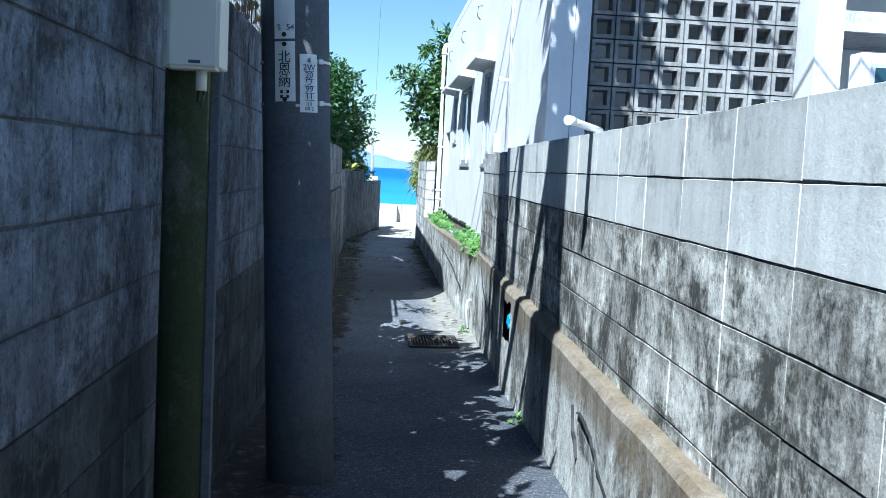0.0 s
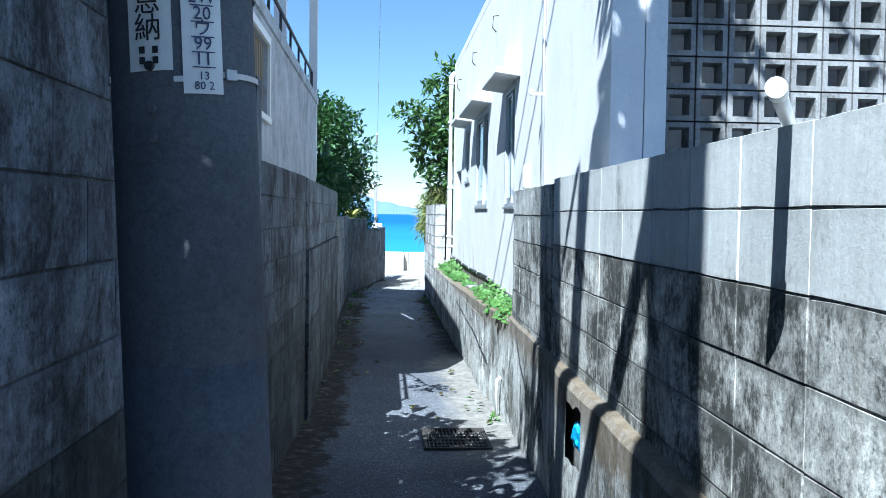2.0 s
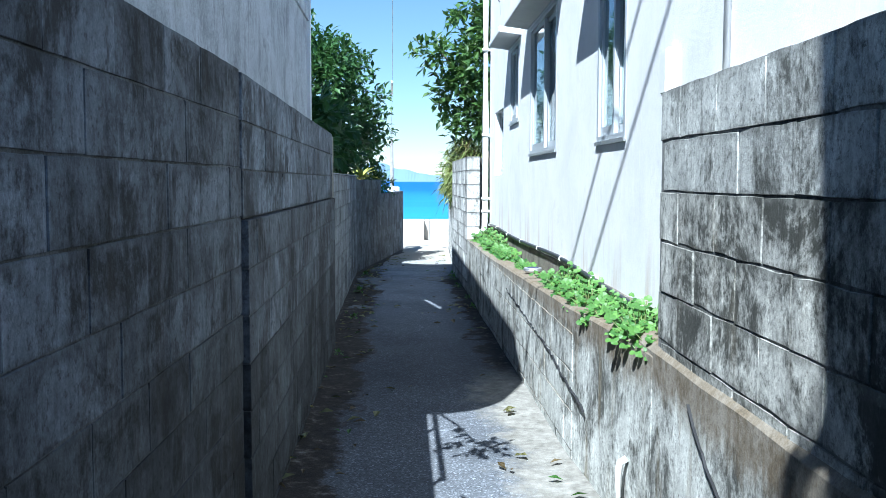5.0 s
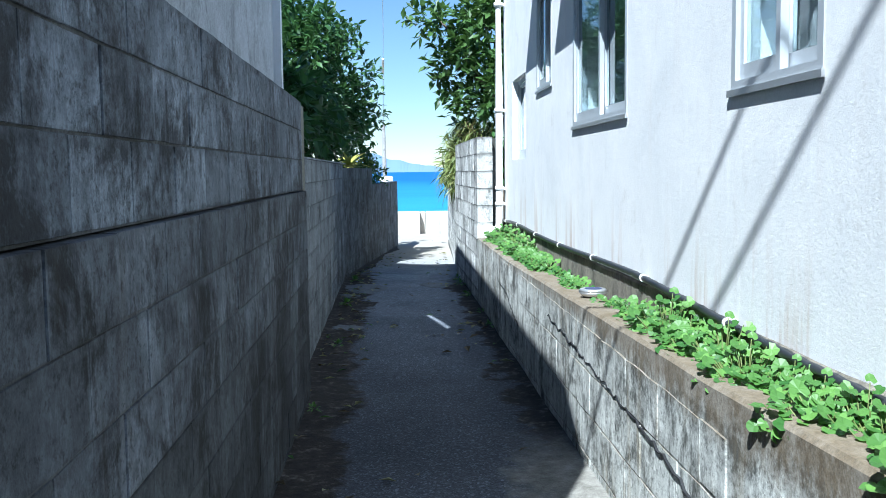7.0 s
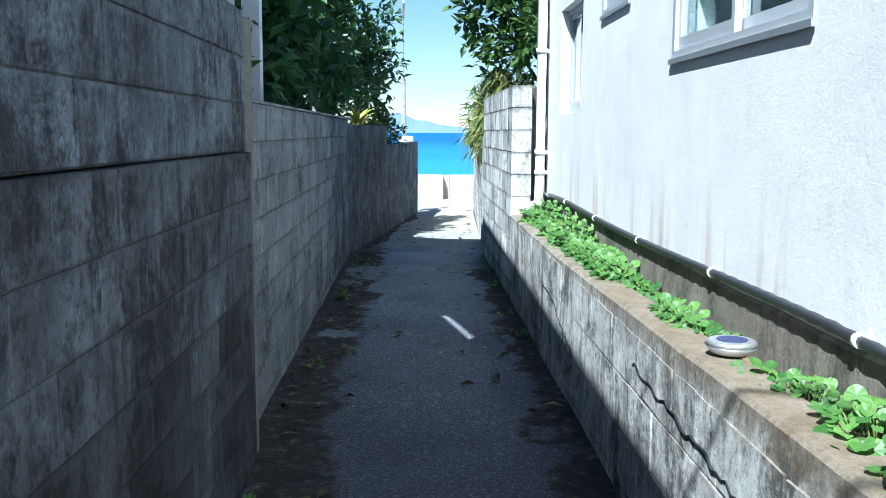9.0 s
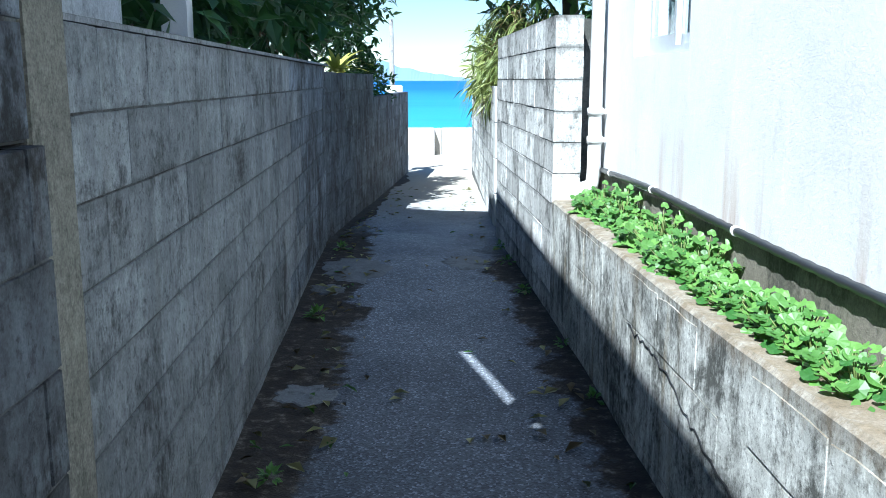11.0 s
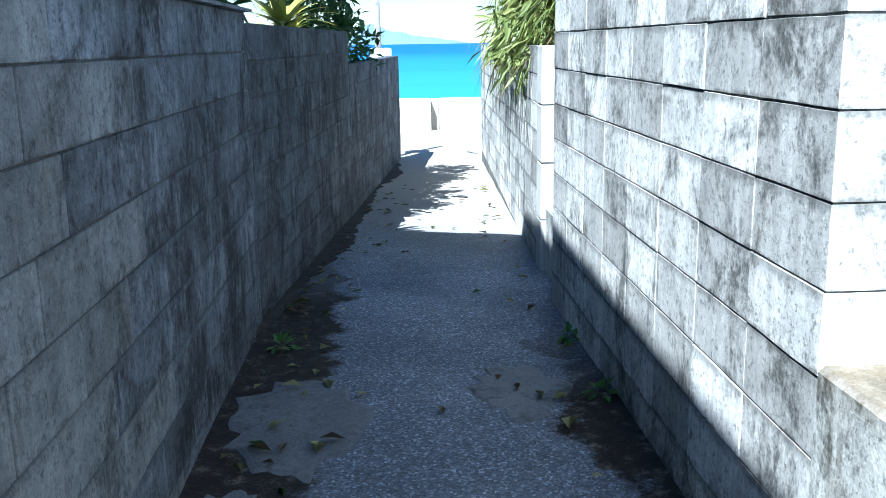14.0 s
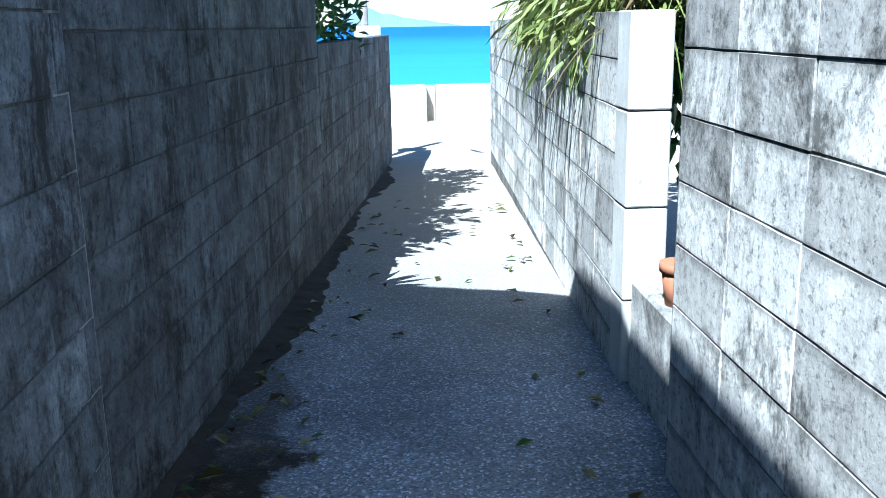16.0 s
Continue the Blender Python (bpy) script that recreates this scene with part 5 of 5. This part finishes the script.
# ---- grey house fittings ----
def grey_fittings():
    t = thing("window", "barred window with a white sill", "window", (-0.84, 7.5, 2.3))
    W, H = 1.5, 0.55
    bm = bmesh.new()
    box(bm, -0.02, 0.03, -0.06, W + 0.06, -0.055, -0.002)
    soften(bm, 0.005)
    part("sill", bm, M_PVC, t)
    bm = bmesh.new()
    for a, b, c, d in ((-0.05, -0.001, 0, H), (W + 0.001, W + 0.05, 0, H), (-0.05, W + 0.05, H + 0.001, H + 0.06)):
        box(bm, -0.01, 0.022, a, b, c, d)
    part("frame", bm, M_PVC, t)
    bars = plain("tan_bars", (0.3, 0.25, 0.17), 0.6, vary=0.15)
    for i in range(16):
        bm = bmesh.new()
        y = 0.04 + i * (W - 0.08) / 15
        box(bm, -0.05, -0.03, y - 0.012, y + 0.012, 0.002, H - 0.002)
        part("bar", bm, bars, t)
    bm = bmesh.new()
    box(bm, -0.155, -0.15, 0.002, W - 0.002, 0.002, H - 0.002)
    part("pane", bm, M_CURTAIN, t)
    r = thing("railing", "dark metal railing along the terrace edge", "railing", (-0.86, 6.6, 3.12))
    for y in np.arange(0.05, 6.9, 0.85).tolist():
        bm = bmesh.new()
        tube(bm, (0, y, 0), (0, y, 0.22), 0.012, None, 8)
        part("post", bm, M_DARK, r)
    bm = bmesh.new()
    tube(bm, (0, 0, 0.22), (0, 6.9, 0.22), 0.016, None, 8)
    part("rail", bm, M_DARK, r)
    bm = bmesh.new()
    path_tube(bm, [(0, 6.9, 0.22), (0, 6.95, 0.18), (0, 6.95, 0.0)], 0.016, 8)
    part("rail", bm, M_DARK, r)


grey_fittings()


# ---- planting bed ----
bm = bmesh.new()
rows = []
for i in range(80):
    y = 8.4 + 7.55 * i / 79
    zt = 0.76 - 0.07 * min(1, max(0, (y - 8.6) / 5))
    rows.append([bm.verts.new((x, y, zt + 0.02 * noise.noise((x * 9, y * 6, 0)) + 0.12 * max(0, x - 1.0))) for x in np.linspace(1.0, 1.135, 8).tolist()])
for a, b in zip(rows, rows[1:]):
    for k in range(7):
        bm.faces.new((a[k], a[k + 1], b[k + 1], b[k])).smooth = True
low = [[bm.verts.new((v.co.x, v.co.y, 0.3)) for v in r] for r in (rows[0], rows[-1])]
for r, l in ((rows[0], low[0]), (rows[-1], low[1])):
    for k in range(7):
        bm.faces.new((r[k], r[k + 1], l[k + 1], l[k]))
structure("ground_bed", bm, M_SOIL, "dry brown soil of the planting bed", "soil")


def round_leaf(bm, p, d, size, rnd):
    """A lobed round leaf, cupped a little."""
    up = Vector((-0.2 + rnd.uniform(-0.5, 0.5), -0.4 + rnd.uniform(-0.55, 0.55), 0.9)).normalized()
    side = d.cross(up).normalized()
    d = up.cross(side).normalized()
    c = bm.verts.new(p + d * size * 0.4)
    ring = []
    for i in range(15):
        a = 2 * math.pi * i / 15
        lobe = (0.56, 0.52, 0.44, 0.52, 0.56)[i % 5] if 2 < i < 13 else 0.5
        r = size * lobe * rnd.uniform(0.92, 1.08) * (0.45 if i in (7, 8) else 1.0)
        ring.append(bm.verts.new(c.co + d * r * math.cos(a) + side * r * math.sin(a) + up * size * (0.07 if i % 5 in (0, 1, 4) else 0.0)))
    for i in range(15):
        bm.faces.new((c, ring[i], ring[(i + 1) % 15]))


def weed(seed, height, spread, n):
    rnd = random.Random(seed)
    t = thing("weed", "bright green leafy weed growing in the bed", "plant", (0, 0, -50), "weeds in the planting bed")
    bm, bs = bmesh.new(), bmesh.new()
    for i in range(n):
        a = rnd.uniform(0, 6.28)
        r = spread * math.sqrt(rnd.random())
        tip = Vector((math.cos(a) * r, math.sin(a) * r * 1.6, height * rnd.uniform(0.35, 1.0) * (1 - 0.45 * r / spread)))
        path_tube(bs, [(tip.x * 0.2, tip.y * 0.2, -0.02), (tip.x * 0.6, tip.y * 0.6, tip.z * 0.6), tip], (0.0025, 0.0015), 3)
        d = Vector((tip.x * 3 - 0.25 + rnd.uniform(-0.4, 0.4), tip.y * 3 - 0.3 + rnd.uniform(-0.4, 0.4), rnd.uniform(0.0, 0.5)))
        round_leaf(bm, tip, d, rnd.uniform(0.018, 0.04), rnd)
    part("stem", bs, M_BLADE, t)
    part("leaves", bm, M_WEED, t)
    return t


WEEDS = [weed(1, 0.19, 0.095, 130), weed(2, 0.13, 0.085, 95), weed(3, 0.08, 0.08, 55)]
rnd = random.Random(9)
for y0, y1, n, kinds in ((8.22, 10.4, 20, (0, 0, 1)), (10.4, 11.2, 4, (1, 2)), (11.6, 13.0, 8, (1, 2)), (13.0, 15.9, 24, (0, 1, 1))):
    for i in range(n):
        y = y0 + (y1 - y0) * (i + rnd.random()) / n
        x = rnd.uniform(1.015, 1.085)
        zt = 0.77 - 0.07 * min(1, max(0, (y - 8.6) / 5))
        copy_thing(WEEDS[rnd.choice(kinds)], Matrix.Translation((x, y, zt)) @ Matrix.Rotation(rnd.uniform(0, 6.28) * 0.08, 4, "Z") @ Matrix.Scale(rnd.uniform(0.85, 1.25), 4))
for w in WEEDS:
    for o in (*w.children, w):
        bpy.data.objects.remove(o)


def solar_lamp():
    t = thing("garden_lamp", "round grey solar garden lamp among the weeds", "lamp", (1.0, 11.35, 0.72))
    bm = bmesh.new()
    tube(bm, (0, 0, 0), (0, 0, 0.09), 0.012, None, 8)
    part("stake", bm, M_DARK, t)
    bm = bmesh.new()
    tube(bm, (0, 0, 0.085), (0, 0, 0.105), 0.055, 0.07, 24)
    tube(bm, (0, 0, 0.105), (0, 0, 0.118), 0.07, 0.06, 24)
    part("head", bm, M_ALU, t)
    bm = bmesh.new()
    tube(bm, (0, 0, 0.1185), (0, 0, 0.12), 0.04, None, 20)
    part("solar_panel", bm, M_NAVY, t)


solar_lamp()


# ---- gate post and far things ----
def gate_post():
    t = thing("gate_post", "pale square concrete gate post of stacked blocks", "post", (0.905, 19.62, 0))
    for k in range(5):
        bm = bmesh.new()
        box(bm, 0, 0.15, 0, 0.17, 1.335 - (k + 1) * 0.333 + 0.003, 1.335 - k * 0.333 - 0.003)
        soften(bm, 0.005)
        part("block", bm, M_BLOCK_NEW, t)
    bm = bmesh.new()
    box(bm, 0.93, 1.06, 18.92, 19.6, -0.3, 0.42)
    soften(bm, 0.01)
    structure("wall_gate_sill", bm, M_BLOCK_SEA, "low pale concrete sill across a gate gap", "wall")
    p = thing("flower_pot", "small terracotta pot on the gate sill", "pot", (1.0, 19.3, 0.42))
    bm = bmesh.new()
    tube(bm, (0, 0, 0), (0, 0, 0.11), 0.04, 0.055, 18)
    tube(bm, (0, 0, 0.11), (0, 0, 0.14), 0.062, 0.062, 18)
    part("pot", bm, plain("terracotta", (0.35, 0.15, 0.08), 0.85, vary=0.2), p)


gate_post()


def steps():
    t = thing("steps", "pale concrete steps up to the sea wall", "steps", (1.3, SY - 0.02, -0.4))
    for k in range(4):
        bm = bmesh.new()
        box(bm, 0, 0.62, -0.3 * (4 - k), -0.3 * (3 - k) - 0.002, 0, 0.155 * (k + 1))
        soften(bm, 0.012)
        part("step", bm, M_SEAWALL, t)
    bm = bmesh.new()
    box(bm, 0.9, 1.4, 28.4, 28.9, floor_z(28.6) - 0.05, floor_z(28.6) + 0.05)
    soften(bm, 0.01)
    tagged(part("kerb_stone", bm, M_SEAWALL), "flat pale concrete slab beside the lane's end", "slab")


steps()


def far_pole():
    t = thing("mooring_post", "weathered pale post behind the wall's end", "post", (-0.13, 27.0, -0.2))
    bm = bmesh.new()
    tube(bm, (0, 0, 0), (-0.03, 0, 2.6), 0.05, 0.04, 12)
    part("post", bm, M_SCREEN, t)
    bm = bmesh.new()
    box(bm, -0.13, 0.16, -0.1, 0.14, 1.25, 1.5)
    soften(bm, 0.02)
    part("box", bm, M_WHITE, t)
    w = thing("wire", "thin overhead wire with a fitting", "wire", (0, 0, 0))
    bm = bmesh.new()
    path_tube(bm, [(-0.16, 27.0, 2.38), (-0.1, 24, 4.0), (0.0, 16, 8.2), (0.1, 8, 12.6)], 0.006, 5)
    part("wire", bm, M_STEEL, w)
    bm = bmesh.new()
    tube(bm, (-0.13, 25.2, 3.32), (-0.12, 24.8, 3.55), 0.025, None, 8)
    part("fitting", bm, M_STEEL, w)


far_pole()


def overhead_cables():
    """Two unseen cables, hung across the sun for their shadows; house ends are added."""
    for off in (3.29, 2.726):
        t = thing("overhead_cable", "black bundled service cable hung above the lane", "cable", (-2.6, off + 4.3, 5.36), "service cables of the house")
        bm = bmesh.new()
        pts = [(0, 0, 0), (0.6, -1.2, 1.9), (1.0, -2.22, 2.94), (2.6, -4.3, 2.94), (4.4, -6.64, 2.94), (9.0, -12.6, 3.1)]
        path_tube(bm, pts, 0.013, 8)
        part("cable", bm, M_HOSE, t)


overhead_cables()


# ---- dirt, patches, weeds and leaves on the lane ----
def ground_blob(name, label, category, x, y, rx, ry, material, seed, lift=0.005, n=40, kind="stuff"):
    bm = bmesh.new()
    c = bm.verts.new((x, y, floor_z(y) + lift + 0.012))
    rings = []
    for f in (0.5, 0.85, 1.0):
        r = []
        for i in range(n):
            a = 2 * math.pi * i / n
            k = f * (1 + 0.4 * noise.noise((math.cos(a) * 1.6 + seed, math.sin(a) * 1.6, seed)) + 0.3 * noise.noise((math.cos(a) * 6, math.sin(a) * 6, seed)))
            px, py = x + rx * k * math.cos(a), y + ry * k * math.sin(a)
            z = floor_z(py) + 0.012 * noise.noise((px * 1.7, py * 1.3, 0)) + 0.035 * max(0, abs(px - 0.2) - 0.45)
            r.append(bm.verts.new((px, py, z + (lift if f < 1 else -0.006))))
        rings.append(r)
    c.co.z = sum(v.co.z for v in rings[0]) / n
    for i in range(n):
        j = (i + 1) % n
        bm.faces.new((c, rings[0][i], rings[0][j]))
        for a, b in zip(rings, rings[1:]):
            bm.faces.new((a[i], b[i], b[j], a[j]))
    tagged(part(name, bm, material), label, category, kind=kind)


def dirt_strip(name, label, side, y0, y1, width, seed):
    """Dark damp soil along the foot of a wall with a ragged edge."""
    bm = bmesh.new()
    n = int((y1 - y0) / 0.06)
    rows = []
    for i in range(n + 1):
        y = y0 + (y1 - y0) * i / n
        if side < 0:
            w0 = curve_at(((6, -0.52), (8.4, -0.5), (12.5, -0.46), (12.7, -0.53), (18.6, -0.58), (22, -0.3), (26.9, 0.1)), y)
        else:
            w0 = curve_at(((8, 0.9), (16, 0.88), (18.9, 0.86), (22, 1.0), (26, 1.16)), y)
        k = width * (0.7 + 1.1 * noise.noise((y * 0.9, seed, 0)) + 0.35 * noise.noise((y * 4, seed, 1)) + 0.25 * noise.noise((y * 11, seed, 2)))
        k = max(0.02, k) * min(1, (y - y0) * 2, (y1 - y) * 2 + 0.02)
        row = []
        for f, up in ((0, 0.02), (0.5, 0.012), (0.92, 0.006), (1.0, -0.006)):
            x = w0 - side * k * f
            z = floor_z(y) + 0.012 * noise.noise((x * 1.7, y * 1.3, 0)) + 0.004 * noise.noise((x * 9, y * 9, 3)) + 0.035 * max(0, abs(x - 0.2) - 0.45)
            row.append(bm.verts.new((x, y, z + up + 0.004 * noise.noise((x * 30, y * 30, 0)))))
        rows.append(row)
    for a, b in zip(rows, rows[1:]):
        for j in range(3):
            bm.faces.new((a[j], a[j + 1], b[j + 1], b[j]))
    tagged(part(name, bm, M_DIRT), label, "dirt", kind="stuff")


dirt_strip("dirt", "dark damp soil along the wall foot", -1, 18.4, 26.5, 0.17, 3.3)
ground_blob("road_patch", "rough pale cement patch on the lane", "patch", -0.3, 17.4, 0.26, 0.42, M_PATCH, 2.0)
ground_blob("road_patch", "round pale cement patch on the lane", "patch", 0.51, 17.6, 0.2, 0.28, M_PATCH, 5.0)
ground_blob("road_patch", "pale cement patch on the lane", "patch", -0.42, 16.72, 0.12, 0.16, M_PATCH, 7.0)
ground_blob("road_patch", "thin pale cement smear on the lane", "patch", -0.36, 14.75, 0.14, 0.14, M_PATCH, 8.0)

rnd = random.Random(19)
LEAVES = []
for k in range(5):
    bm = bmesh.new()
    s = rnd.uniform(0.035, 0.07)
    leaf(bm, Vector((-s / 2, 0, 0.006)), Vector((1, 0, 0.1)), s, rnd.uniform(0.4, 0.6), 0.35)
    bmesh.ops.solidify(bm, geom=bm.faces[:], thickness=0.0012)
    me = bpy.data.meshes.new("fallen_leaf")
    bm.to_mesh(me)
    bm.free()
    me.materials.append((M_FALLEN, M_DRY, M_FALLEN, M_WEED, M_DRY)[k])
    LEAVES.append(me)
for i in range(296):
    y = rnd.uniform(8, 15) if i % 4 == 0 else rnd.uniform(13, 24)
    left = curve_at(((6, -0.48), (18.6, -0.53), (26.9, 0.15)), y)
    right = curve_at(((8, 0.86), (18.9, 0.8), (26, 1.1)), y)
    u = rnd.random()
    x = left + 0.03 + 0.35 * rnd.random() ** 1.5 if u < 0.55 else (right - 0.03 - 0.3 * rnd.random() ** 1.5 if u < 0.8 else rnd.uniform(left + 0.2, right - 0.2))
    ob = new("fallen_leaf", LEAVES[rnd.randrange(5)])
    z = floor_z(y) + 0.012 * noise.noise((x * 1.7, y * 1.3, 0)) + 0.035 * max(0, abs(x - 0.2) - 0.45) + (0.012 if u < 0.8 else 0.003)
    ob.matrix_basis = Matrix.Translation((x, y, z)) @ Euler((rnd.uniform(-0.25, 0.25), rnd.uniform(-0.25, 0.25), rnd.uniform(0, 6.28))).to_matrix().to_4x4() @ Matrix.Scale(rnd.uniform(0.9, 1.8), 4)
    tagged(ob, "fallen leaf lying on the lane", "leaf", "fallen leaves on the lane")


def foot_weed(x, y, s, seed):
    rnd = random.Random(seed)
    t = thing("weed", "small green weed at the foot of a wall", "plant", (x, y, floor_z(y) + 0.005), "weeds along the lane")
    bm = bmesh.new()
    for i in range(22):
        d = rand_dir(rnd, 0.6)
        leaf(bm, Vector((d.x * s * 0.3, d.y * s * 0.3, 0.01 + abs(d.z) * s * 0.3)), d, s * rnd.uniform(0.4, 0.8), 0.5)
    part("leaves", bm, M_WEED, t)


for k, (x, y, s) in enumerate(((-0.42, 16.0, 0.09), (-0.44, 18.2, 0.09), (0.8, 16.6, 0.07), (0.8, 17.5, 0.08), (0.82, 18.2, 0.08), (0.83, 14.6, 0.06), (0.84, 15.4, 0.06), (-0.38, 13.9, 0.06), (0.86, 8.2, 0.07), (0.8, 4.6, 0.06), (-0.4, 12.0, 0.05))):
    foot_weed(x, y, s, 60 + k)


def foundation():
    """The white house's brown footing below the hose, darkened to carry the shade there."""
    bm = bmesh.new()
    last = None
    for i in range(60):
        y = 8.2 + 8.2 * i / 59
        zt = 0.9 + 0.01 * noise.noise((y * 2, 0, 0))
        ring = [bm.verts.new(c) for c in ((FX - 0.012, y, 0.4), (FX - 0.012, y, zt), (FX - 0.0005, y, zt + 0.01), (FX - 0.0005, y, 0.4))]
        if last:
            for k in range(4):
                bm.faces.new((last[k], last[(k + 1) % 4], ring[(k + 1) % 4], ring[k]))
        last = ring
    m = concrete("stained_footing", (0.3, 0.27, 0.22), (0.17, 0.15, 0.12), stain=0.7, streak=0.6, tint=0.0)
    structure("trim_footing", bm, m, "brown-stained cement footing of the house, darkened for shade", "footing")


foundation()

# ---- the blocks of the walls ----
lay_blocks()


# ---- from the units of the plan to metres ----
def to_metres():
    for me in bpy.data.meshes:
        me.transform(Matrix.Scale(SIZE, 4))
    for ob in scene.objects:
        if ob != cam:
            ob.location = ob.location * SIZE


to_metres()
